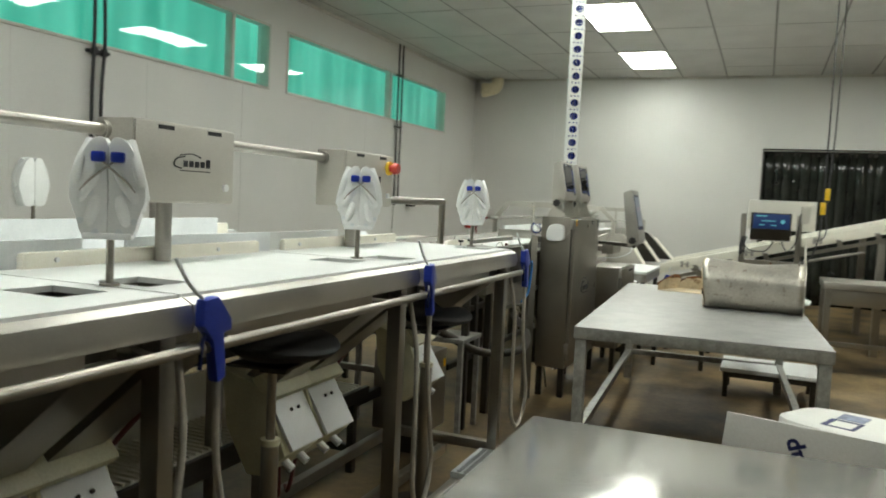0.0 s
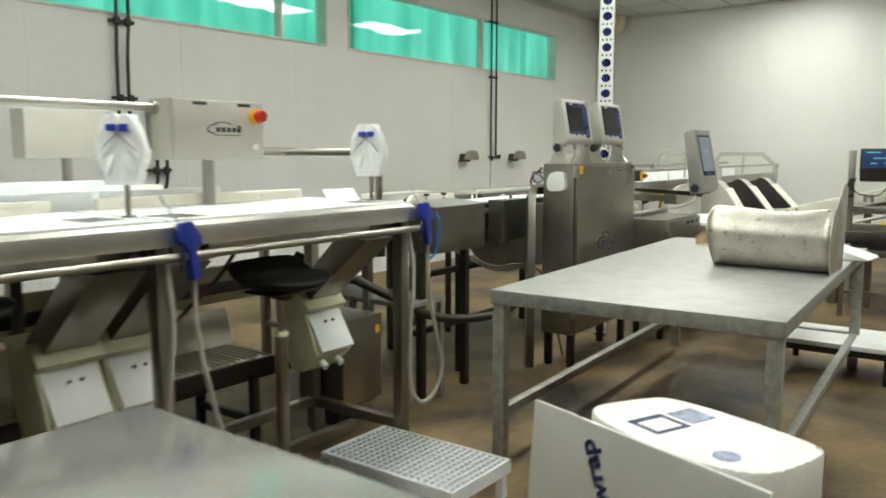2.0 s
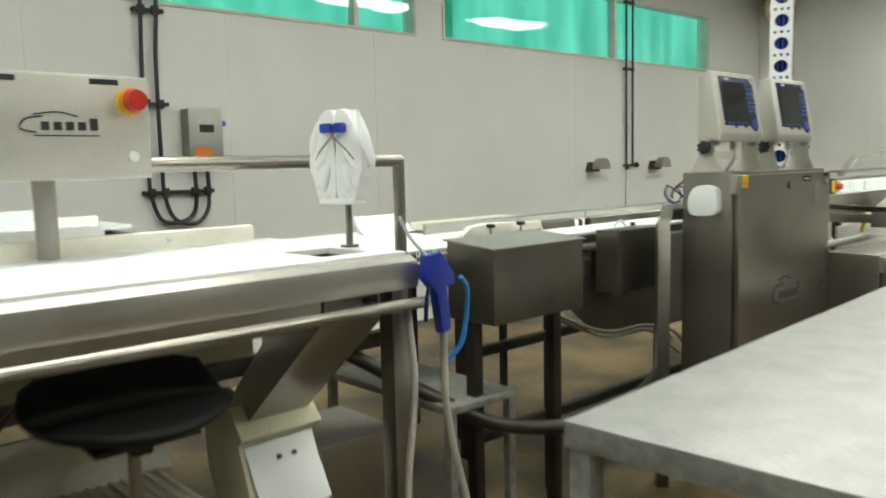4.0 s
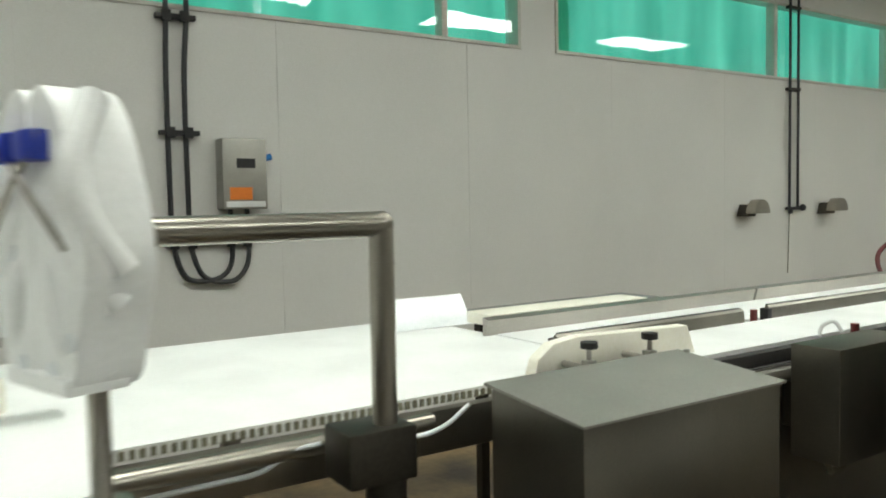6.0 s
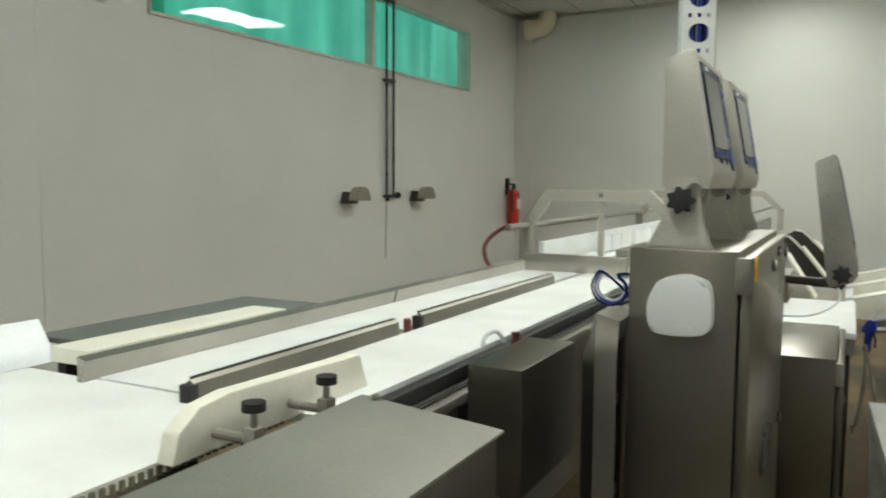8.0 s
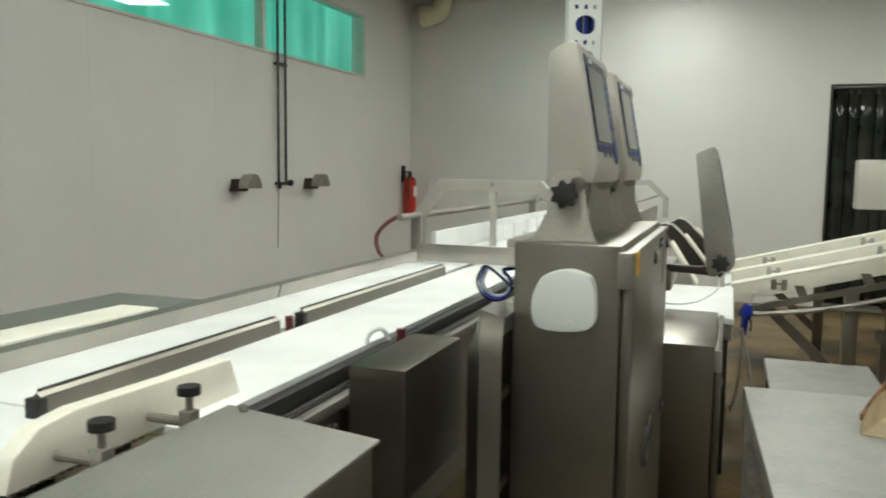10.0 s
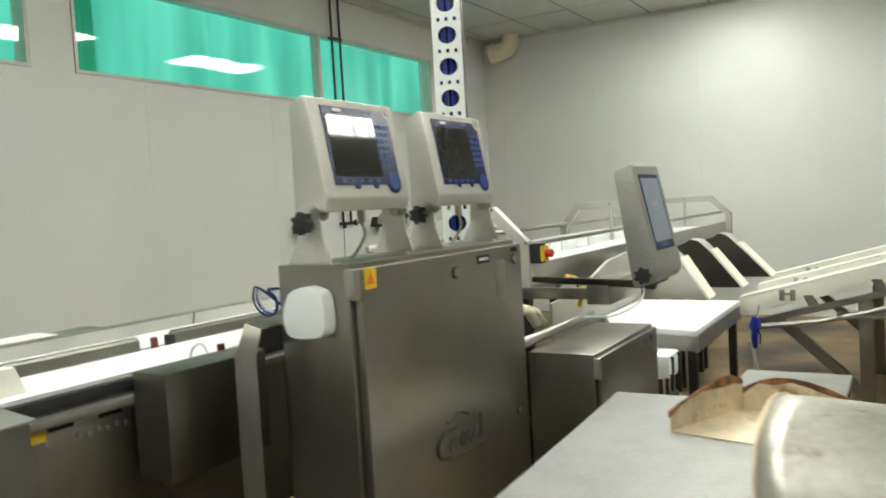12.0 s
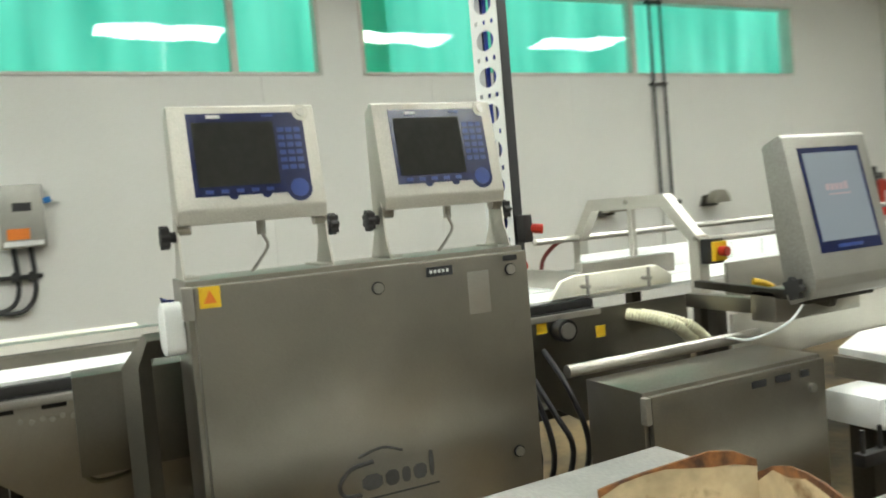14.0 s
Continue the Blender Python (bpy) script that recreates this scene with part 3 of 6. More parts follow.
box(bm, -0.925, -0.838, 4.855, 4.965, 0.955, 1.035, 0.006)
rod(bm, (-0.872, 4.93, 0.80), (-0.872, 4.93, 0.955), 0.03, 14)
part("socket", bm, STEEL_DARK, rail)


def sharpener(x, y, turn=0.0):
    """White two-winged knife sharpener with blue caps on a thin rod."""
    s = thing("knife_sharpener", (x, y, ZB), "white plastic two-winged knife sharpener on a steel rod", "knife sharpener", "knife sharpeners")
    rodp = shape()
    rod(rodp, (x - 0.018, y, ZB), (x - 0.018, y, 1.225), 0.0085, 12)
    rod(rodp, (x - 0.018, y, ZB), (x - 0.018, y, ZB + 0.006), 0.022, 18)
    part("rod", rodp, STEEL, s)
    prof = [(0.012, 1.395), (0.010, 1.436), (0.022, 1.458), (0.050, 1.450), (0.074, 1.415), (0.094, 1.36), (0.103, 1.315), (0.084, 1.272), (0.072, 1.222), (0.040, 1.216),
            (0.010, 1.222), (0.010, 1.30)]
    for sgn in (-1, 1):
        bm = shape()
        prism(bm, rounded([(y + sgn * (u - 0.010) * 0.86, 1.226 + (w - 1.222) * 0.93) for u, w in prof]), "x", x - 0.028, x + 0.026, 0.0035)
        wing = part("wing", bm, HDPE, s)
        for u, w, r in ((0.040, 1.325, 0.010), (0.026, 1.238, 0.008), (0.056, 1.262, 0.007)):
            part("recess", rod(shape(), (x + 0.0255, y + sgn * (u - 0.002), w), (x + 0.028, y + sgn * (u - 0.002), w), r, 12), MILKY, wing)
        fold = shape()
        for line, r in (((0.010, 1.40), (0.024, 1.355), (0.052, 1.315), (0.064, 1.285)), 0.012), (((0.040, 1.435), (0.056, 1.39), (0.066, 1.35), (0.072, 1.31)), 0.011), \
                (((0.018, 1.34), (0.026, 1.30), (0.036, 1.265), (0.042, 1.235)), 0.013):
            depth = (-0.004, 0.020, 0.020, -0.004)
            sweep(fold, [(x + e, y + sgn * u, w) for e, (u, w) in zip(depth, line)], r, 12, 6)
        part("fold", fold, HDPE, wing)
        cap = shape()
        box(cap, x + 0.008, x + 0.041, y + sgn * 0.0195 - 0.0145, y + sgn * 0.0195 + 0.0145, 1.388, 1.411, 0.006)
        part("cap", cap, BLUE, s, "blue plastic cap")
        steel = shape()
        sweep(steel, [(x + 0.034, y + sgn * 0.018, 1.395), (x + 0.035, y - sgn * 0.012, 1.37), (x + 0.033, y - sgn * 0.04, 1.345), (x + 0.028, y - sgn * 0.055, 1.325)], 0.0026, 8, 5)
        part("steel", steel, STEEL, s, "curved sharpening steel")
    part("spine", box(shape(), x - 0.024, x + 0.017, y - 0.014, y + 0.014, 1.235, 1.425, 0.003), HDPE, s)
    part("foot_block", box(shape(), x - 0.02, x + 0.03, y - 0.05, y + 0.05, 1.222, 1.236, 0.004), HDPE, s)
    return s


k0 = sharpener(-0.521, 4.472)
for k, dy in ((1, -0.02), (2, 0.0), (3, 0.0)):
    copy_thing(k0, pose(-0.53, 4.51 - UNIT * k + dy, ZB, 0, 0, -54 + 4 * (k - 2)))
copy_thing(k0, pose(2 * BX + 0.545, 3.50, ZB, 0, 0, 175))
k0.rotation_euler.z = radians(-72)


def air_gun(y, drop):
    g = thing("air_gun", (-0.262, y, 0.90), "blue plastic air gun clipped to the table edge", "air gun", "air guns")
    bm = shape()
    prism(bm, [(y - 0.028, 1.115), (y + 0.012, 1.12), (y + 0.05, 1.07), (y + 0.052, 1.045), (y + 0.028, 1.04), (y + 0.038, 0.945), (y + 0.012, 0.935),
               (y - 0.004, 1.03), (y - 0.032, 1.06)], "x", -0.277, -0.247, 0.007)
    part("body", bm, BLUE, g)
    bm = shape()
    sweep(bm, [(-0.262, y - 0.018, 1.112), (-0.275, y - 0.05, 1.15), (-0.285, y - 0.075, 1.20)], 0.004, 8, 4)
    part("nozzle", bm, MILKY, g)
    bm = shape()
    sweep(bm, [(-0.262, y - 0.012, 1.05), (-0.255, y - 0.028, 1.02), (-0.258, y - 0.03, 0.97)], 0.005, 8, 4)
    part("trigger", bm, NAVY, g)
    bm = shape()
    rod(bm, (-0.262, y + 0.024, 0.90), (-0.262, y + 0.024, 0.937), 0.009, 10)
    part("fitting", bm, STEEL_LIGHT, g)
    bm = shape()
    sweep(bm, [(-0.262, y + 0.024, 0.905), (-0.262, y + 0.032, 0.74), (-0.258, y + 0.085, 0.52), (-0.255, y + 0.115, drop + 0.13), (-0.257, y + 0.06, drop + 0.02), (-0.26, y - 0.03, drop),
               (-0.265, y - 0.095, drop + 0.10), (-0.27, y - 0.085, 0.60), (-0.285, y - 0.045, 0.82), (-0.32, y - 0.03, 0.99)], 0.0085, 10, 7)
    part("hose", bm, HOSE, g, "grey rubber hose hanging in a loop")
    return g


g0 = air_gun(Y_END + 0.012, 0.27)
for k in (1, 2, 3):
    copy_thing(g0, pose(-0.262, Y_END + 0.012 - UNIT * k, 0.90, 0, 0, (9, -6, 4)[k - 1]))

# ---- belts ----
def belt_conveyor():
    b = thing("belt_conveyor", (BX, 2.5, 0), "wide white modular belt conveyor on a steel frame", "conveyor")
    bm = shape()
    box(bm, -1.835, -1.025, -0.6, 5.57, 1.004, 1.020)
    part("belt", bm, BELT, b, "white plastic modular belt")
    bm = shape()
    y = 4.40
    while y < 5.56:
        box(bm, -1.027, -1.021, y, y + 0.007, 1.003, 1.016)
        y += 0.0145
    part("belt_edge", bm, GREYCABLE, b)
    for x in (-1.005, -1.855):
        bm = shape()
        box(bm, x - 0.012, x + 0.012, -0.6, 5.60, 0.925, 1.0, 0.003)
        rod(bm, (x + (0.02 if x > -1.4 else -0.02), -0.6, 0.985), (x + (0.02 if x > -1.4 else -0.02), 5.08, 0.985), 0.016, 12)
        part("side_rail", bm, STEEL, b)
    for y in (5.0, 3.2, 1.4, -0.3):
        for x in (-1.02, -1.84):
            part("leg", box(shape(), x - 0.022, x + 0.022, y - 0.022, y + 0.022, 0, 0.926, 0.003), STEEL, b)
        part("cross_bar", box(shape(), -1.82, -1.04, y - 0.018, y + 0.018, 0.30, 0.335, 0.003), STEEL, b)
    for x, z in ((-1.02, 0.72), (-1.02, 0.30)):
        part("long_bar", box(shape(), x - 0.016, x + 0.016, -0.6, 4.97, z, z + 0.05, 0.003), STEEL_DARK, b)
    # plate and lower belt under the line
    part("apron", box(shape(), -1.82, -1.79, -0.6, 4.9, 0.50, 0.70, 0.003), CREAM, b, "cream plastic skirt panel")
    return b


belt_conveyor()
low = thing("lower_conveyor", (-1.15, 2.2, 0), "low cream ribbed return belt under the tables", "conveyor")
bm = shape()
box(bm, -1.30, -1.00, -0.6, 4.30, 0.385, 0.40)
y = -0.55
while y < 4.28:
    box(bm, -1.295, -1.005, y, y + 0.012, 0.40, 0.409)
    y += 0.034
part("belt", bm, IVORY, low, "cream ribbed belt")
part("near_rail", box(shape(), -1.0, -0.975, -0.6, 4.34, 0.335, 0.398, 0.003), STEEL_DARK, low)
bm = shape()
prism(bm, [(-1.30, 0.40), (-1.305, 0.40), (-1.375, 0.565), (-1.362, 0.568)], "y", -0.6, 4.34)
part("back_panel", bm, IVORY, low, "cream plastic sloping back panel")
part("far_rail", box(shape(), -1.402, -1.378, -0.6, 4.34, 0.50, 0.562, 0.003), STEEL_DARK, low)
for y in (4.2, 2.9, 1.6, 0.3):
    for x in (-0.99, -1.39):
        part("leg", box(shape(), x - 0.018, x + 0.018, y - 0.018, y + 0.018, 0, 0.336 if x > -1.2 else 0.51, 0.003), STEEL_DARK, low)
    part("cross_bar", box(shape(), -1.37, -1.01, y - 0.015, y + 0.015, 0.10, 0.135, 0.003), STEEL_DARK, low)

# white guard strips between boards and belt
for k in range(4):
    y1 = Y_END - UNIT * k
    for xa, kind in ((-0.925, 0), (2 * BX + 0.965, 1)):
        g = thing("guard_strip", (xa, y1 - 0.6, ZB), "cream plastic guard strip along the belt", "guard", "belt guards")
        bm = shape()
        box(bm, xa - 0.014, xa + 0.014, y1 - UNIT + 0.10, y1 - (0.14 if kind else 0.06), ZB - 0.10, ZB + 0.042, 0.012)
        part("strip", bm, IVORY, g)
        for yy in (y1 - UNIT + 0.2, y1 - 0.3):
            part("bolt", rod(shape(), (xa - 0.02, yy, ZB + 0.02), (xa + 0.02, yy, ZB + 0.02), 0.007, 8), HDPE, g)
for y0, y1, xa, z in ((2.75, 3.50, -1.02, 1.17), (3.55, 4.10, -1.06, 1.165), (1.5, 2.6, -1.04, 1.17), (2.9, 4.2, -1.83, 1.18)):
    solid("splash_tray", prism(shape(), [(xa - 0.10, 1.021), (xa + 0.01, 1.021), (xa + 0.012, z + 0.012), (xa, z + 0.012), (xa - 0.008, z - 0.075), (xa - 0.10, z - 0.075)], "y", y0, y1, 0.003),
          MILKY if z > 1.167 else HDPE, (xa, (y0 + y1) / 2, z - 0.09), "white plastic splash tray beside the belt", "tray", "splash trays")

# two-lane feeder in front of the wall
f = thing("lane_feeder", (-1.25, 6.5, 0), "two-lane white belt feeder with steel guides and black edge rails", "conveyor")
part("near_belt", box(shape(), -1.185, -0.955, 5.575, 8.3, 1.008, 1.022), BELT, f, "white lane belt")
part("far_belt", box(shape(), -1.46, -1.212, 5.575, 8.3, 1.008, 1.022), BELT, f, "white lane belt")
bm = shape()
prism(bm, [(-1.47, 1.02), (-1.458, 1.02), (-1.447, 1.060), (-1.47, 1.066)], "y", 5.54, 6.62)
prism(bm, [(-1.47, 1.02), (-1.458, 1.02), (-1.447, 1.060), (-1.47, 1.066)], "y", 6.63, 7.95)
part("far_guide", bm, STEEL_LIGHT, f, "bent steel side guide")
for a, b in ((5.54, 6.20), (6.31, 7.30)):
    bm = shape()
    prism(bm, [(-1.210, 1.015), (-1.185, 1.015), (-1.187, 1.052), (-1.195, 1.058), (-1.201, 1.052)], "y", a, b)
    part("divider", bm, STEEL_SHADED, f, "thin steel lane divider")
    bm = shape()
    box(bm, -1.211, -1.185, a - 0.008, a + 0.012, 1.01, 1.050, 0.003)
    box(bm, -1.207, -1.197, a + 0.012, b, 1.052, 1.060, 0.002)
    part("divider_edge", bm, BLACK, f, "black rubber edging")
bm = shape()
box(bm, -0.952, -0.925, 5.63, 7.6, 0.985, 1.014, 0.004)
box(bm, -0.950, -0.916, 5.63, 7.6, 0.94, 0.984, 0.004)
part("edge_rail", bm, BLACK, f, "black plastic edge rail")
part("rail_tube", box(shape(), -0.905, -0.882, 5.60, 7.6, 0.962, 0.982, 0.004), STEEL_LIGHT, f)
bm = shape()
prism(bm, [(5.45, 0.982), (6.9, 0.982), (6.9, 0.56), (6.2, 0.56), (5.97, 0.615), (5.83, 0.72), (5.66, 0.86), (5.45, 0.87)], "x", -0.915, -0.908)
part("side_plate", bm, STEEL, f, "steel side plate with slots and bolts")
# slots are not cut: black blocks on the plate paint their inner shade
for y in (5.748, 5.868):
    part("slot", box(shape(), -0.909, -0.9055, y, y + 0.058, 0.947, 0.968, 0.0016), BLACK, f)
for i, y in enumerate((5.70, 5.746, 5.818, 5.843, 5.868, 5.89, 5.914, 5.938)):
    part("bolt", rod(shape(), (-0.909, y, 0.924 - 0.005 * (i % 2)), (-0.903, y, 0.924 - 0.005 * (i % 2)), 0.007, 8), STEEL_LIGHT, f)
part("warning_label", box(shape(), -0.908, -0.906, 5.70, 5.742, 0.932, 0.974), YELLOW, f, "yellow warning label")
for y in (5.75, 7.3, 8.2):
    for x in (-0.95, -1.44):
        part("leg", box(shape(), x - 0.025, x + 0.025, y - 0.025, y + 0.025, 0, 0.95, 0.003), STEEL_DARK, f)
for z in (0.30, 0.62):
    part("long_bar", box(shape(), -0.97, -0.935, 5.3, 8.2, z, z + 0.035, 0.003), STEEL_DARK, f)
bm = shape()
sweep(bm, [(-0.915, 6.20, 1.03), (-0.93, 6.19, 1.055), (-0.955, 6.18, 1.04), (-0.957, 6.17, 1.00)], 0.005, 8, 4)
part("white_clip", bm, HDPE, f)
for y, x in ((6.27, -1.198), (6.24, -0.90)):
    part("sensor", rod(shape(), (x, y - 0.012, 1.0), (x, y - 0.012, 1.05), 0.010, 10), REDCABLE, f, "dark red photo sensor")

# return pan between feeder and wall
p = thing("return_pan", (-1.75, 6.4, 0), "grey-green sheet pan on cream strip beside the feeder", "pan")
part("pan", box(shape(), -2.04, -1.62, 5.85, 6.62, 0.985, 1.0, 0.004), GREENPAN, p)
part("strip", box(shape(), -1.60, -1.49, 5.58, 6.16, 1.035, 1.066, 0.004), IVORY, p, "cream plastic strip")
for y in (5.70, 6.10):
    part("bracket", box(shape(), -1.615, -1.575, y - 0.02, y + 0.02, 0.95, 1.036), STEEL_DARK, p)
for y in (5.90, 6.56):
    for x in (-1.98, -1.64):
        part("leg", box(shape(), x - 0.016, x + 0.016, y - 0.016, y + 0.016, 0, 0.986), STEEL_DARK, p)
bm = shape()
prism(bm, [(-1.70, 1.022), (-1.645, 1.022), (-1.66, 1.03), (-1.688, 1.048), (-1.722, 1.098), (-1.730, 1.096), (-1.705, 1.05)], "y", 5.37, 5.645)
solid("belt_end_guard", bm, MILKY, (-1.70, 5.5, 1.022), "curved milky plastic guard at the belt end", "guard")

# wedge guide with clamp knobs
w = thing("guide_plate", (-0.985, 5.5, 1.02), "thick white plastic guide plate held by two clamp knobs", "guide plate")
bm = shape()
prism(bm, [(5.31, 1.02), (5.322, 1.06), (5.36, 1.086), (5.42, 1.093), (5.74, 1.084), (5.765, 1.02)], "x", -1.022, -0.992, 0.005)
part("plate", bm, IVORY, w)
for y in (5.385, 5.545):
    bm = shape()
    rod(bm, (-0.992, y, 1.045), (-0.925, y, 1.045), 0.007, 10)
    box(bm, -0.935, -0.915, y - 0.009, y + 0.012, 1.0, 1.062, 0.002)
    rod(bm, (-0.925, y + 0.002, 1.055), (-0.925, y + 0.002, 1.086), 0.005, 10)
    clamp = part("clamp", bm, STEEL_LIGHT, w)
    bm = shape()
    rod(bm, (-0.925, y + 0.002, 1.084), (-0.925, y + 0.002, 1.096), 0.016, 16)
    part("knob", bm, BLACK, clamp, "black round knob")

# sheet-steel drive boxes beside the belts
d = thing("drive_cover", (-0.74, 5.34, 0.79), "large sheet-steel drive cover box beside the belt", "machine cover")
part("cover", prism(shape(), [(-0.868, 1.061), (-0.655, 1.043), (-0.655, 0.805), (-0.868, 0.805)], "y", 5.12, 5.565, 0.004), STEEL_SHADED, d)
bm = shape()
prism(bm, [(-0.880, 1.067), (-0.650, 1.047), (-0.650, 1.043), (-0.880, 1.062)], "y", 5.115, 5.575)
part("lid", bm, STEEL_SATIN, d, "flat folded steel lid")
part("screw", rod(shape(), (-0.85, 5.565, 1.067), (-0.85, 5.565, 1.072), 0.006, 8), STEEL_LIGHT, d)
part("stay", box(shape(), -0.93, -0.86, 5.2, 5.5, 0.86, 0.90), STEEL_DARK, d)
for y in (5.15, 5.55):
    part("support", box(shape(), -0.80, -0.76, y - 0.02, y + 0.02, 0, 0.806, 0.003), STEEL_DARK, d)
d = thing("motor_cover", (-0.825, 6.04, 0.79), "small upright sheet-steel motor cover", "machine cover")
part("cover", box(shape(), -0.882, -0.770, 5.942, 6.255, 0.79, 1.037, 0.004), STEEL_SHADED, d)
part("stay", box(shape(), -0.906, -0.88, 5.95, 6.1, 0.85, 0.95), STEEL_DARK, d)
bm = shape()
sweep(bm, [(-0.80, 5.95, 0.79), (-0.81, 5.98, 0.765), (-0.82, 6.06, 0.77), (-0.85, 6.15, 0.80)], 0.007, 8, 5)
part("cable_loop", bm, GREYCABLE, d)

# bent square post
bm = shape()
sweep(bm, [(-0.665, 6.083, 0.0), (-0.665, 6.083, 1.055), (-0.665, 6.113, 1.10), (-0.665, 6.24, 1.10)], 0.024, 4, 1, False, True)
solid("bent_post", bm, STEEL_SHADED, (-0.665, 6.083, 0), "square steel tube post bent over at the top", "post")

# ---- electrical cabinet with two operator panels ----
c = thing("control_cabinet", (-0.52, 6.6, 0), "tall brushed-steel electrical cabinet on legs", "cabinet")
CY0, CY1, CZ0, CZ1 = 6.178, 7.02, 0.21, 1.256
part("body", box(shape(), -0.636, -0.428, CY0, CY1, CZ0, CZ1, 0.004), STEEL, c)
door = part("door", box(shape(), -0.425, -0.402, CY0 + 0.012, CY1 - 0.004, CZ0 + 0.015, CZ1 - 0.012, 0.005), STEEL, c, "brushed steel door")
for z in (1.21, 0.35):
    part("hinge", box(shape(), -0.432, -0.404, CY0 - 0.012, CY0 + 0.012, z - 0.035, z + 0.035, 0.003), STEEL_LIGHT, c)
for y, z in ((6.603, 1.194), (6.948, 0.735), (6.963, 1.20), (6.603, 0.32)):
    bm = shape()
    rod(bm, (-0.403, y, z), (-0.394, y, z), 0.0125, 16)
    lock = part("lock", bm, STEEL_LIGHT, door)
    part("lock_rim", rod(shape(), (-0.403, y, z), (-0.3985, y, z), 0.0155, 16), INK, door)
part("warning_label", box(shape(), -0.403, -0.400, 6.20, 6.245, 1.197, 1.243, 0.001), YELLOW, door, "yellow electrical warning label")
bm = shape()
prism(bm, [(6.2225, 1.236), (6.209, 1.207), (6.236, 1.207)], "x", -0.4005, -0.3992)
part("warning_sign", bm, ORANGE, door)
part("nameplate", box(shape(), -0.403, -0.3995, 6.73, 6.80, 1.205, 1.228, 0.001), INK, door, "black engraved nameplate")
part("nameplate", box(shape(), -0.403, -0.3995, 6.945, 6.985, 1.222, 1.236, 0.001), INK, door)
for q in range(5):
    part("nameplate_print", box(shape(), -0.3996, -0.3990, 6.738 + 0.011 * q, 6.745 + 0.011 * q, 1.213, 1.221), HDPE, door)
part("tape_mark", box(shape(), -0.403, -0.4005, 6.84, 6.90, 1.10, 1.205, 0.001), STEEL_LIGHT, door, "pale faded tape mark")
bm = shape()
y0, z0 = 6.468, 0.728
sweep(bm, [(-0.400, y0 + 0.085, z0 + 0.066), (-0.400, y0 + 0.03, z0 + 0.058), (-0.400, y0, z0 + 0.026), (-0.400, y0 + 0.012, z0 - 0.002), (-0.400, y0 + 0.05, z0 - 0.006)], 0.0055, 6, 4)
sweep(bm, [(-0.400, y0 + 0.05, z0 + 0.082), (-0.400, y0 + 0.11, z0 + 0.094), (-0.400, y0 + 0.16, z0 + 0.078)], 0.0035, 6, 4)
for a, wid, hgt in ((0.055, 0.050, 0.036), (0.113, 0.034, 0.036), (0.155, 0.022, 0.036), (0.185, 0.034, 0.036), (0.227, 0.012, 0.062)):
    prism(bm, rounded([(y0 + a, z0), (y0 + a + wid, z0), (y0 + a + wid, z0 + hgt), (y0 + a, z0 + hgt)], 1), "x", -0.403, -0.3995)
box(bm, -0.403, -0.3995, y0 + 0.05, y0 + 0.25, z0 - 0.022, z0 - 0.018)
part("maker_mark", bm, MARKGREY, door, "dark abstract maker's mark")
for x in (-0.61, -0.455):
    for y in (CY0 + 0.05, CY1 - 0.05):
        part("leg", box(shape(), x - 0.02, x + 0.02, y - 0.02, y + 0.02, 0, CZ0 + 0.003, 0.003), STEEL_DARK, c)

# white cup on the cabinet's end face
bm = shape()
prism(bm, rounded([(-0.588, 1.108), (-0.592, 1.150), (-0.580, 1.180), (-0.568, 1.200), (-0.520, 1.212), (-0.492, 1.204), (-0.474, 1.196), (-0.466, 1.150), (-0.468, 1.098), (-0.520, 1.090), (-0.574, 1.092)], 2),
      "y", CY0 - 0.045, CY0 - 0.001, 0.008)
cup = thing("wall_dispenser", (-0.537, CY0, 1.09), "white rounded plastic holder on the cabinet end", "dispenser")
part("shell", bm, HDPE, cup)
bm = shape()
for i in range(2):
    sweep(bm, [(-0.545 + 0.022 * i, CY0 - 0.045, 1.105), (-0.535 + 0.022 * i, CY0 - 0.045, 1.113 + 0.002 * i), (-0.527 + 0.022 * i, CY0 - 0.045, 1.107)], 0.0012, 6, 3)
part("embossing", bm, HDPE, cup)
cc = thing("cable_coil", (-0.66, 6.17, 1.13), "blue and white cables looped beside the cabinet", "cable")
for k, mat in enumerate((NAVY, BLUE, MILKY)):
    bm = shape()
    r = 0.036 - 0.004 * k
    sweep(bm, [(-0.637, 6.185 + 0.006 * k, 1.16)] + [(-0.672 - r * math.sin(a), 6.165 + 0.008 * k - 0.01 * math.cos(a), 1.172 + r * math.cos(a)) for a in [0.3 + 0.6 * q for q in range(10)]]
          + [(-0.637, 6.20, 1.20)], 0.0026, 8, 4)
    part("loop", bm, mat, cc)


def star_knob(bm, c, d, r=0.025):
    c, d = Vector(c), Vector(d)
    rod(bm, c, c + d * 0.02, r * 0.5, 12)
    n = 42
    pts = []
    for i in range(n):
        a = 2 * math.pi * i / n
        q = r * (0.95 + 0.16 * math.cos(7 * a))
        pts.append((c.x + q * math.cos(a), c.z + q * math.sin(a)))
    y0, y1 = sorted((c.y + d.y * 0.014, c.y + d.y * 0.034))
    return prism(bm, pts, "y", y0, y1, 0.002)


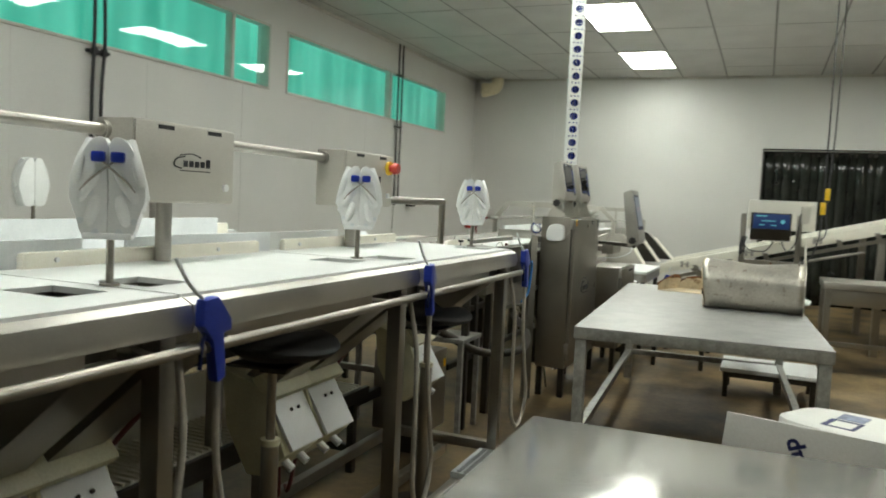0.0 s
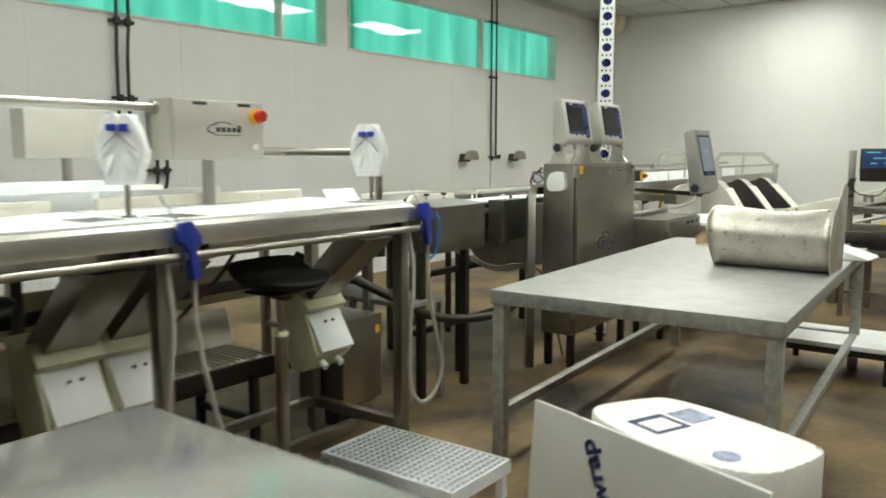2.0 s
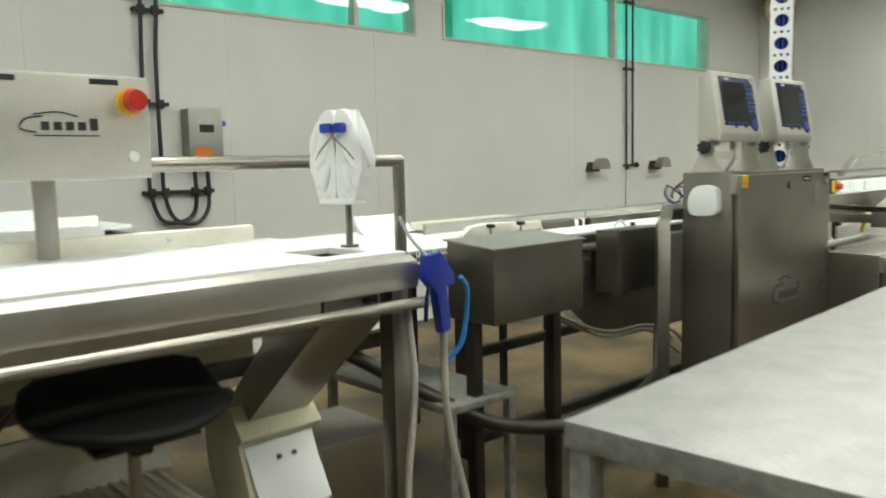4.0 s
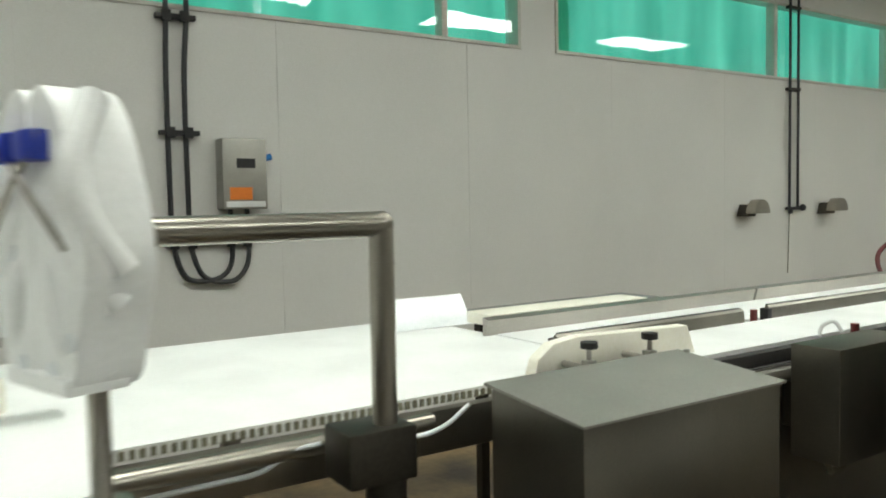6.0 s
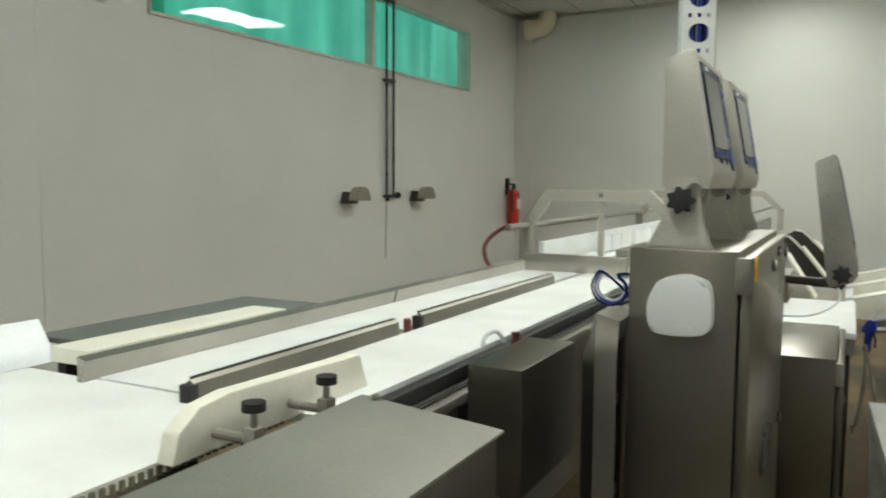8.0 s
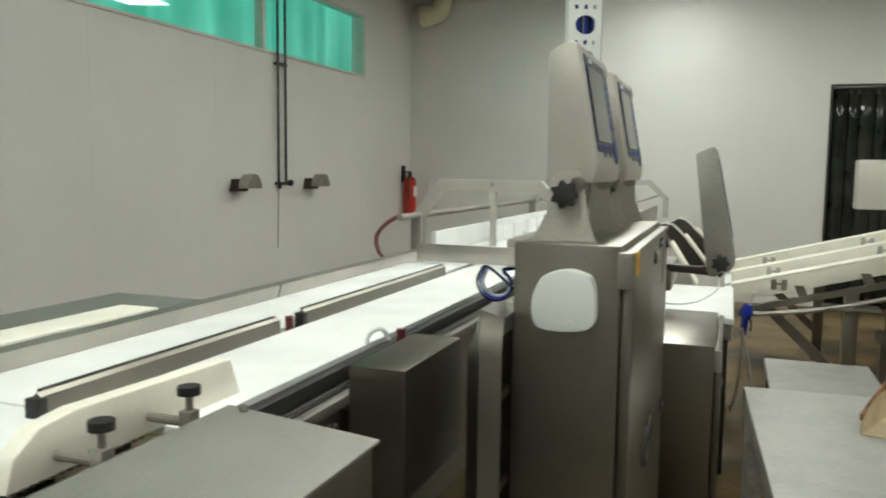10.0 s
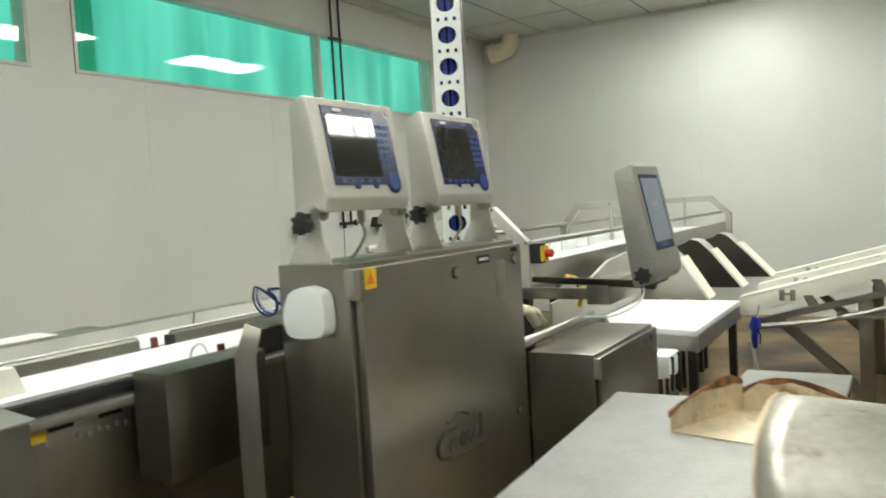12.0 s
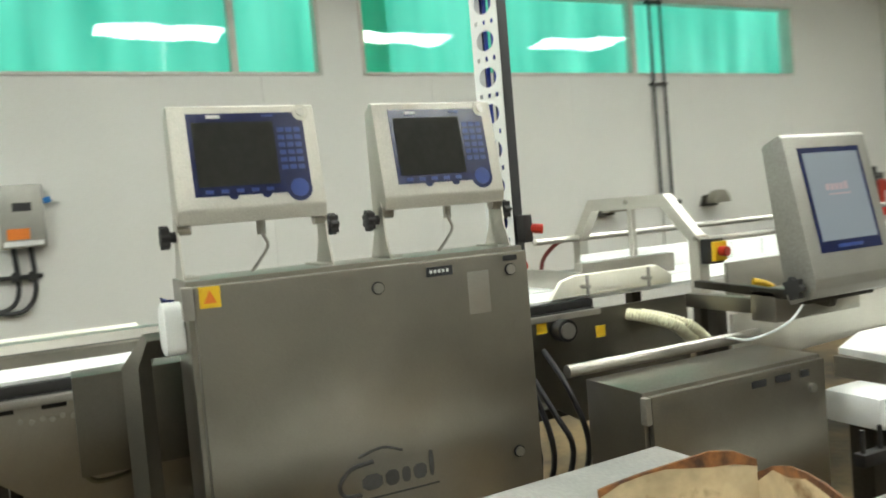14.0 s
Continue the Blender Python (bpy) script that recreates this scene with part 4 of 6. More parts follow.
def operator_panel(y0, y1):
    o = thing("operator_panel", (-0.54, (y0 + y1) / 2, CZ1), "grey machine operator panel with dark screen on brackets", "operator panel", "operator panels")
    zb, zt = 1.374, 1.640
    side = [(-0.578, zb), (-0.487, zb), (-0.480, zb + 0.03), (-0.524, zt), (-0.537, zt + 0.004), (-0.578, zt - 0.016)]
    case = part("case", prism(shape(), side, "y", y0, y1, 0.006), STEEL_BEAD, o)
    # screen sits on the sloping front
    a, b = Vector((-0.4785, 0, zb + 0.03)), Vector((-0.5225, 0, zt))
    up = (b - a).normalized()
    nrm = Vector((up.z, 0, -up.x))
    W, Hh = y1 - y0, (b - a).length

    def on_face(name, u0, u1, v0, v1, lift, mat, parent, label=""):
        bm = shape()
        vs = []
        for l in (lift - 0.002, lift):
            for u, v in ((u0, v0), (u1, v0), (u1, v1), (u0, v1)):
                q = a + up * (v * Hh) + nrm * l
                vs.append(bm.verts.new((q.x, y0 + u * W, q.z)))
        for f4 in ((0, 1, 2, 3), (7, 6, 5, 4), (0, 4, 5, 1), (1, 5, 6, 2), (2, 6, 7, 3), (3, 7, 4, 0)):
            bm.faces.new([vs[i] for i in f4])
        return part(name, bm, mat, parent, label)
    mem = on_face("membrane", 0.12, 0.905, 0.13, 0.93, 0.001, NAVY, case, "navy membrane keypad")
    on_face("screen", 0.15, 0.69, 0.22, 0.84, 0.003, LCD_OFF, case, "dark glossy display")
    on_face("title_print", 0.25, 0.34, 0.88, 0.91, 0.0025, HDPE, case)
    on_face("title_print", 0.62, 0.70, 0.89, 0.905, 0.0025, KEYBLUE, case)
    for r in range(6):
        for q in range(3):
            on_face("key", 0.715 + 0.058 * q, 0.76 + 0.058 * q, 0.73 - 0.075 * r, 0.775 - 0.075 * r, 0.0025, KEYBLUE, case)
    for q in range(5):
        on_face("key", 0.19 + 0.1 * q, 0.24 + 0.1 * q, 0.155, 0.19, 0.0025, KEYBLUE, case)
    def disc(name, u, v, r, lift, mat, label=""):
        c = a + up * (v * Hh) + Vector((0, y0 + u * W, 0))
        return part(name, rod(shape(), c + nrm * (lift - 0.002), c + nrm * lift, r, 20), mat, case, label)
    disc("membrane_lobe", 0.82, 0.16, 0.030, 0.0012, NAVY)
    disc("arrow_pad", 0.82, 0.17, 0.022, 0.0026, KEYBLUE, "round blue arrow keypad")
    disc("lock_plate", 0.895, 0.925, 0.020, 0.0024, STEEL_BEAD)
    for u in (0.37, 0.59):
        disc("membrane_lobe", u, 0.135, 0.011, 0.0012, NAVY)
    disc("badge", 0.895, 0.925, 0.010, 0.005, STEEL_LIGHT, "round chrome lock")
    for q in range(3):
        on_face("title_print", 0.25 + 0.03 * q, 0.27 + 0.03 * q, 0.868, 0.873, 0.0025, KEYBLUE, case)
    for y, s in ((y0 - 0.002, -1), (y1 + 0.002, 1)):
        bm = shape()
        prism(bm, [(-0.605, CZ1), (-0.474, CZ1), (-0.497, CZ1 + 0.055), (-0.505, 1.385), (-0.515, 1.397), (-0.555, 1.397), (-0.570, 1.38), (-0.574, CZ1 + 0.06)], "y",
              y + (0 if s < 0 else -0.004), y + (0.004 if s < 0 else 0))
        box(bm, -0.60, -0.48, min(y, y - s * 0.035), max(y, y - s * 0.035), CZ1, CZ1 + 0.005)
        br = part("bracket", bm, STEEL_BEAD, o, "flared steel bracket")
        bm = shape()
        star_knob(bm, (-0.535, y, 1.352), (0, s, 0))
        part("star_knob", bm, BLACK, br, "black star knob")
        part("pivot", rod(shape(), (-0.515, y - s * 0.03, 1.37), (-0.515, y, 1.37), 0.016, 14), STEEL, br)
    bm = shape()
    ym = (y0 + y1) / 2 + 0.02
    rod(bm, (-0.53, ym, 1.342), (-0.53, ym, 1.376), 0.011, 10)
    sweep(bm, [(-0.53, ym, 1.347), (-0.53, ym + 0.012, 1.315), (-0.535, ym - 0.01, 1.28), (-0.55, ym - 0.03, CZ1 - 0.005)], 0.0042, 8, 5)
    part("cable", bm, STEEL_LIGHT, o, "grey armoured cable")
    return o


op = operator_panel(6.185, 6.525)
copy_thing(op, Matrix.Translation(op.location + Vector((0, 0.488, 0))))

# perforated upright to the ceiling
u = thing("perforated_upright", (-0.685, 7.13, 0), "white perforated steel channel running up to the ceiling", "cable riser")
SX0, SX1, SY = -0.730, -0.640, 7.10
bm = shape()
pitch = 0.105


def pierced(bm, x0, x1, z0, z1, y, r):
    """A square of sheet with a round hole."""
    cx, cz = (x0 + x1) / 2, (z0 + z1) / 2
    n = 16
    ring, rim = [], []
    for i in range(n):
        a = 2 * math.pi * i / n
        ring.append(bm.verts.new((cx + r * math.cos(a), y, cz + r * math.sin(a))))
        k = max(abs(math.cos(a)), abs(math.sin(a)))
        rim.append(bm.verts.new((cx + (x1 - x0) / 2 * math.cos(a) / k, y, cz + (z1 - z0) / 2 * math.sin(a) / k)))
    for i in range(n):
        bm.faces.new((rim[i], rim[(i + 1) % n], ring[(i + 1) % n], ring[i]))


def slotted(bm, x0, x1, z0, z1, y):
    xs_ = [x0, x0 + 0.014, x0 + 0.024, x0 + 0.040, x0 + 0.050, x0 + 0.066, x0 + 0.076, x1]
    zs_ = [z0, z0 + 0.012, z1 - 0.012, z1]
    for i in range(7):
        for j in range(3):
            if j == 1 and i in (1, 3, 5):
                continue
            bm.faces.new([bm.verts.new((xs_[q], y, zs_[w])) for q, w in ((i, j), (i + 1, j), (i + 1, j + 1), (i, j + 1))])


z = 0.02
while z < H - 0.02:
    pierced(bm, SX0, SX1, z, z + 0.068, SY, 0.029)
    slotted(bm, SX0, SX1, z + 0.068, z + pitch, SY)
    z += pitch
bmesh.ops.remove_doubles(bm, verts=bm.verts[:], dist=1e-5)
face = part("face", bm, HDPE, u, "white punched sheet face")
face.data.shade_flat()
so = face.modifiers.new("thickness", "SOLIDIFY")
so.thickness = 0.003
bm = shape()
box(bm, SX0 - 0.002, SX0 + 0.001, SY + 0.003, SY + 0.06, 0, H)
part("flange", bm, HDPE, u)
part("flange", box(shape(), SX1 - 0.001, SX1 + 0.002, SY + 0.003, SY + 0.045, 0, H), BLACKPAINT, u, "dark side flange")
for i in range(6):
    x = SX0 + 0.018 + 0.011 * i
    bm = shape()
    sweep(bm, [(x, SY + 0.035 + 0.01 * math.sin(2.2 * i + q), H * q / 6) for q in range(7)], 0.0065, 6, 3)
    part("cable", bm, BLUE if i % 2 else NAVY, u, "dark blue cable")
bm = shape()
box(bm, SX1 + 0.002, SX1 + 0.03, SY + 0.01, SY + 0.05, 1.25, 1.33, 0.004)
part("clip", bm, BLACK, u)
part("red_cap", rod(shape(), (SX1 + 0.02, SY + 0.05, 1.29), (SX1 + 0.05, SY + 0.07, 1.285), 0.014, 10), RED, u, "red plastic cap")
u.rotation_euler.z, u.scale.x = radians(22), 1.08
part("red_cap", rod(shape(), (SX1 + 0.005, SY + 0.0, 1.185), (SX1 + 0.03, SY + 0.0, 1.185), 0.014, 10), RED, u, "red plastic cap")

# ---- junction box cabinet behind ----
c = thing("low_cabinet", (-0.35, 7.53, 0), "low brushed-steel cabinet with a door and nameplates", "cabinet")
part("body", box(shape(), -0.50, -0.262, 7.24, 7.90, 0.20, 0.855, 0.004), STEEL, c)
door = part("door", box(shape(), -0.259, -0.240, 7.252, 7.893, 0.21, 0.846, 0.005), STEEL, c)
part("hinge", box(shape(), -0.264, -0.240, 7.232, 7.250, 0.775, 0.845, 0.003), STEEL_LIGHT, c)
for y, w_ in ((7.60, 0.055), (7.69, 0.06), (7.79, 0.035)):
    part("nameplate", box(shape(), -0.241, -0.2375, y, y + w_, 0.806, 0.826, 0.001), INK, door, "dark nameplate")
part("lock", rod(shape(), (-0.241, 7.835, 0.77), (-0.231, 7.835, 0.77), 0.013, 14), STEEL_LIGHT, door)
for x in (-0.47, -0.29):
    for y in (7.28, 7.85):
        part("leg", box(shape(), x - 0.018, x + 0.018, y - 0.018, y + 0.018, 0, 0.203, 0.003), STEEL_DARK, c)
bm = shape()
rod(bm, (-0.53, 7.20, 0.878), (-0.53, 7.95, 0.878), 0.019, 14)
solid("guard_tube", bm, STEEL_LIGHT, (-0.53, 7.57, 0.859), "round steel tube along the low cabinet", "tube")


# ---- grading line beyond the cabinet ----
g = thing("grader_conveyor", (-1.25, 10.2, 0), "long grading conveyor with white belts and steel side walls", "conveyor")
part("belt", box(shape(), -1.46, -0.955, 8.31, 12.9, 1.005, 1.022), BELT, g)
part("far_wall", box(shape(), -1.50, -1.475, 7.97, 12.9, 0.95, 1.12, 0.004), HDPE, g, "white plastic side wall")
part("near_wall", box(shape(), -0.95, -0.93, 8.25, 12.9, 0.93, 1.07, 0.004), STEEL_LIGHT, g)
bm = shape()
rod(bm, (-1.58, 7.8, 1.19), (-1.58, 12.9, 1.19), 0.014, 10)
rod(bm, (-0.92, 8.1, 1.17), (-0.92, 12.9, 1.17), 0.012, 10)
part("tube", bm, STEEL_LIGHT, g)
bm = shape()
prism(bm, [(7.25, 0.98), (8.0, 0.98), (8.0, 0.60), (7.5, 0.60), (7.25, 0.75)], "x", -0.905, -0.895)
part("side_plate", bm, STEEL_SHADED, g)
for y, z in ((7.36, 0.945), (7.60, 0.90)):
    part("warning_label", box(shape(), -0.896, -0.8935, y - 0.02, y + 0.02, z - 0.02, z + 0.02), YELLOW, g, "yellow warning label")
for y in (8.6, 10.2, 12.0):
    for x in (-0.97, -1.45):
        part("leg", box(shape(), x - 0.025, x + 0.025, y - 0.025, y + 0.025, 0, 0.95, 0.003), STEEL_DARK, g)
for y, n in ((8.55, 3), (9.3, 3), (10.0, 2)):
    bm = shape()
    for i in range(n):
        box(bm, -1.40, -1.37, y + i * 0.2, y + i * 0.2 + 0.17, 1.03, 1.11, 0.004)
    part("baffle", bm, HDPE, g, "white plastic baffles")


def hoop(x0, x1, y, z1, z0=0.98, drop=0.17):
    h = thing("guard_hoop", ((x0 + x1) / 2, y, z0), "bent flat-steel guard hoop over the belt", "guard hoop", "guard hoops")
    bm = shape()
    pts = [(x0, z0), (x0, z1 - drop), (x0 + 0.13, z1), (x1 - 0.17, z1), (x1, z1 - drop), (x1, z0)]
    inner = [(x1 - 0.05, z0), (x1 - 0.05, z1 - drop - 0.01), (x1 - 0.19, z1 - 0.05), (x0 + 0.15, z1 - 0.05), (x0 + 0.05, z1 - drop - 0.01), (x0 + 0.05, z0)]
    for a, b, c, d in ((0, 1, 4, 5), (1, 2, 3, 4), (2, 3, 2, 3), (3, 4, 1, 2), (4, 5, 0, 1)):
        quad = [pts[a], pts[b], inner[c], inner[d]]
        prism(bm, quad, "y", y - 0.022, y + 0.022)
    bmesh.ops.remove_doubles(bm, verts=bm.verts[:], dist=1e-5)
    part("frame", bm, STEEL_BEAD, h)
    xm = (x0 + x1) / 2
    part("hanger", box(shape(), xm - 0.012, xm + 0.012, y - 0.01, y + 0.01, 1.06, z1 - 0.045), STEEL_BEAD, h)
    bm = shape()
    for q in ((x0 + 0.01, z1 - drop), (x1 - 0.01, z1 - drop), (xm, z1 - 0.02)):
        rod(bm, (q[0], y - 0.03, q[1]), (q[0], y + 0.03, q[1]), 0.010, 8)
    part("bolt", bm, STEEL, h)
    return h


hoop(-1.62, -0.845, 8.05, 1.355)
hoop(-1.62, -0.845, 10.3, 1.34)
hoop(-1.62, -0.78, 12.3, 1.33)
bm = shape()
box(bm, -1.42, -1.0, 7.60, 7.625, 1.03, 1.10, 0.003)
box(bm, -1.05, -1.0, 7.62, 8.05, 1.06, 1.13, 0.003)
solid("stop_flap", bm, STEEL_LIGHT, (-1.2, 7.8, 1.022), "pale steel stop flap across the belt", "flap")

# near side equipment between cabinet and screen
e = thing("emergency_stop", (-0.80, 8.07, 1.10), "yellow emergency stop switch on the hoop post", "switch")
part("base", box(shape(), -0.845, -0.79, 8.035, 8.095, 1.09, 1.18, 0.005), BLACK, e)
part("plate", box(shape(), -0.792, -0.775, 8.035, 8.095, 1.10, 1.17, 0.004), YELLOW, e, "yellow plate")
part("button", rod(shape(), (-0.776, 8.065, 1.135), (-0.745, 8.065, 1.135), 0.018, 14), RED, e, "red mushroom button")
e = thing("side_guide", (-0.94, 7.75, 1.03), "cream plastic side guide with clamp screws", "guide plate")
part("plate", prism(shape(), [(7.43, 1.025), (7.48, 1.085), (7.54, 1.10), (7.90, 1.10), (7.97, 1.06), (7.97, 1.025)], "x", -0.955, -0.93, 0.006), IVORY, e)
for y in (7.56, 7.83):
    bm = shape()
    rod(bm, (-0.93, y, 1.06), (-0.885, y, 1.06), 0.007, 8)
    rod(bm, (-0.895, y, 1.03), (-0.895, y, 1.10), 0.006, 8)
    part("clamp", bm, STEEL_LIGHT, e)
bm = shape()
rod(bm, (-0.895, 7.43, 0.93), (-0.845, 7.43, 0.93), 0.038, 20)
v = thing("pressure_dial", (-0.88, 7.43, 0.93), "black round adjusting dial with grey face", "dial")
part("housing", bm, BLACK, v)
part("dial_face", rod(shape(), (-0.846, 7.43, 0.93), (-0.838, 7.43, 0.93), 0.027, 20), STEEL_LIGHT, v)
for dz, dy in ((0.0, 0.0), (-0.01, 0.062)):
    bm = shape()
    pts = [(-0.895 + 0.13 * min(1, k / 2), 7.72 + dy + 0.045 * k, 0.945 + dz - 0.011 * k - 0.004 * k * k) for k in range(5)]
    sweep(bm, pts, 0.0195, 12, 14, ripple=0.16)
    solid("corrugated_hose", bm, CREAM, pts[0], "cream corrugated plastic hose", "hose", "corrugated hoses")
bm = shape()
box(bm, -0.55, -0.45, 7.95, 8.35, 0.92, 1.02, 0.004)
box(bm, -0.86, -0.55, 7.96, 8.0, 0.94, 0.99, 0.004)
solid("support_block", bm, STEEL, (-0.6, 8.1, 0.92), "steel bracket block under the screen arm", "bracket")
bm = shape()
sweep(bm, [(-0.72, 8.15, 1.02), (-0.69, 8.2, 1.0), (-0.68, 8.24, 0.95), (-0.70, 8.25, 0.87)], 0.012, 8, 5)
solid("yellow_cable", bm, YELLOW, (-0.7, 8.2, 0.87), "bent yellow-green earth cable", "cable")

for k, (y, dz) in enumerate(((7.12, 0.0), (7.17, 0.05), (7.24, -0.03), (7.30, 0.03))):
    bm = shape()
    sweep(bm, [(-0.80, y, 0.86 + dz), (-0.70, y + 0.02, 0.74 + dz), (-0.66, y + 0.05, 0.60), (-0.70, y + 0.02, 0.40), (-0.72, y, 0.10)], 0.009, 8, 5)
    solid("drop_cable", bm, CABLE, (-0.7, y, 0.10), "black cable dropping behind the cabinet", "cable", "drop cables")

# touch screen on an arm
s = thing("touch_screen", (-0.3, 8.1, 0.98), "grey tilted touch-screen terminal on a folded arm", "touch screen")
TY0, TY1 = 7.84, 8.20
side = [(-0.312, 1.04), (-0.370, 1.484), (-0.362, 1.494), (-0.308, 1.518), (-0.296, 1.508), (-0.210, 1.10), (-0.212, 1.07), (-0.228, 1.045), (-0.30, 1.022)]
# darker steel than the operator panels: shade of the tilted face put into colour
case = part("case", prism(shape(), side, "y", TY0, TY1, 0.003), STEEL_SATIN, s)
a, b = Vector((-0.2095, 0, 1.105)), Vector((-0.2955, 0, 1.508))
up = (b - a).normalized()
nrm = Vector((up.z, 0, -up.x))


def on_screen(name, u0, u1, v0, v1, lift, mat, label=""):
    bm = shape()
    vs = []
    for l in (lift - 0.003, lift):
        for p_, q_ in ((u0, v0), (u1, v0), (u1, v1), (u0, v1)):
            q = a + up * (q_ * (b - a).length) + nrm * l
            vs.append(bm.verts.new((q.x, TY0 + p_ * (TY1 - TY0), q.z)))
    for f4 in ((0, 1, 2, 3), (7, 6, 5, 4), (0, 4, 5, 1), (1, 5, 6, 2), (2, 6, 7, 3), (3, 7, 4, 0)):
        bm.faces.new([vs[i] for i in f4])
    return part(name, bm, mat, case, label)


on_screen("bezel", 0.14, 0.88, 0.16, 0.92, 0.001, NAVY, "navy bezel")
on_screen("screen", 0.18, 0.84, 0.24, 0.88, 0.0025, LCD_PALE, "pale lit display")
for i in range(5):
    on_screen("screen_mark", 0.36 + 0.055 * i, 0.40 + 0.055 * i, 0.60, 0.645 + 0.012 * (i == 4), 0.0035, LCD_LOGO)
on_screen("screen_mark", 0.38, 0.64, 0.565, 0.575, 0.0035, LCD_LOGO)
on_screen("bezel_print", 0.34, 0.64, 0.185, 0.21, 0.0025, KEYBLUE)
bm = shape()
prism(bm, [(-0.80, 1.035), (-0.32, 1.012), (-0.26, 1.005), (-0.25, 1.03), (-0.27, 1.06), (-0.34, 1.045), (-0.80, 1.06)], "y", TY0 + 0.11, TY0 + 0.14, 0.003)
box(bm, -0.30, -0.25, TY0 + 0.01, TY1 - 0.06, 1.026, 1.044, 0.003)
arm = part("arm", bm, STEEL_DARK, s)
bm = shape()
star_knob(bm, (-0.263, TY0 + 0.0, 1.076), (0, -1, 0), 0.032)
part("star_knob", bm, BLACK, s, "black star knob")
bm = shape()
rod(bm, (-0.28, TY0 + 0.16, 1.045), (-0.28, TY0 + 0.16, 1.085), 0.012, 10)
sweep(bm, [(-0.28, TY0 + 0.05, 1.04), (-0.27, TY0 - 0.05, 0.98), (-0.36, TY0 - 0.10, 0.93), (-0.50, TY0 - 0.06, 0.915)], 0.0038, 8, 6)
part("cable", bm, MILKY, s, "pale cable hanging from the screen")
s.location.z -= 0.02

# white slab bench, front box and far bench
b_ = thing("packing_bench", (-0.45, 8.9, 0), "white plastic topped packing bench with a steel back", "bench")
bm = shape()
prism(bm, [(-0.62, 8.45), (-0.20, 8.38), (-0.20, 9.42), (-0.76, 9.42), (-0.76, 8.75)], "z", 0.72, 0.748, 0.005)
part("top", bm, HDPE, b_, "white plastic top")
bm = shape()
prism(bm, [(8.42, 0.72), (9.44, 0.72), (9.44, 0.64), (8.42, 0.64)], "x", -0.222, -0.205)
box(bm, -0.62, -0.22, 8.42, 8.44, 0.645, 0.72)
part("rim", bm, STEEL_LIGHT, b_)
bm = shape()
prism(bm, [(8.10, 0.60), (8.45, 0.72), (9.45, 0.76), (9.45, 1.06), (8.9, 1.03), (8.45, 0.92), (8.1, 0.90)], "x", -0.79, -0.775)
part("back_plate", bm, STEEL_BEAD, b_, "bent grey steel back plate")
for x, y in ((-0.24, 8.46), (-0.24, 9.38), (-0.72, 8.8), (-0.72, 9.38)):
    part("leg", box(shape(), x - 0.02, x + 0.02, y - 0.02, y + 0.02, 0, 0.722, 0.003), STEEL_DARK, b_)
w = thing("white_motor_box", (-0.36, 8.25, 0.45), "white plastic housing with black valve fittings", "machine cover")
part("housing", box(shape(), -0.48, -0.27, 8.17, 8.36, 0.56, 0.67, 0.025), HDPE, w)
bm = shape()
for y in (8.02, 8.10):
    rod(bm, (-0.25, y + 0.03, 0.52), (-0.25, y + 0.03, 0.60), 0.008, 10)
box(bm, -0.27, -0.23, 8.03, 8.158, 0.49, 0.53, 0.006)
part("valve", bm, BLACK, w, "black valve fittings")
part("foot", box(shape(), -0.42, -0.34, 8.22, 8.30, 0, 0.562), STEEL_DARK, w)
for y in (8.20, 8.31):
    part("clamp", box(shape(), -0.275, -0.262, y, y + 0.02, 0.55, 0.66, 0.003), BLACK, w, "black clamp")

# wedge chutes feeding the inclined lanes
LY = (9.47, 10.08, 10.74)
for k, (y0, y1) in enumerate(((9.57, 9.75), (10.18, 10.37), (10.84, 11.04))):
    xt, xb = -0.56 + 0.05 * k, -0.405 + 0.085 * k
    h = thing("lane_chute", (-0.6, (y0 + y1) / 2, 0), "wedge-shaped steel chute cover with a pale sloping lip", "chute", "lane chutes")
    side = [(-0.80, 0.73), (xb - 0.012, 0.73), (xt - 0.012, 0.968), (xt - 0.05, 1.01), (xt - 0.09, 1.045), (xt - 0.14, 1.055), (xt - 0.18, 1.03), (-0.80, 0.99)]
    for y, n in ((y0, 0), (y1 - 0.006, 1)):
        # plates inside the gaps take dark steel, the gap's shade put into colour
        part("side_plate", prism(shape(), side, "y", y, y + 0.006, 0.001), STEEL_BEAD if not (k or n) else STEEL_DARK, h, "bent steel side plate")
    bm = shape()
    # slope coloured paler than the hood, standing for light from above
    prism(bm, [(xt - 0.004, 0.985), (xt - 0.012, 0.975), (xb - 0.012, 0.735), (xb - 0.004, 0.728), (xb + 0.004, 0.735), (xt + 0.004, 0.978)], "y", y0 - 0.004, y1 + 0.004)
    part("lip", bm, IVORY, h, "sloping chute lip with lamplight put into its pale colour")
    bm = shape()
    prism(bm, [(-0.80, 0.99), (xt - 0.18, 1.03), (xt - 0.14, 1.055), (xt - 0.09, 1.045), (xt - 0.05, 1.01), (xt - 0.012, 0.968), (xt - 0.018, 0.962), (xt - 0.055, 1.003), (xt - 0.092, 1.037),
               (xt - 0.138, 1.047), (xt - 0.176, 1.022), (-0.80, 0.982)], "y", y0 + 0.006, y1 - 0.006)
    part("hood", bm, STEEL_BEAD, h, "curved steel hood")
    for y in (y0 + 0.03, y1 - 0.03):
        part("stand", box(shape(), -0.79, -0.75, y - 0.02, y + 0.02, 0, 0.98), STEEL_DARK, h)

# inclined three-lane conveyor
SL = 0.262


def lane_z(x):
    return 0.705 + SL * (x + 0.2)


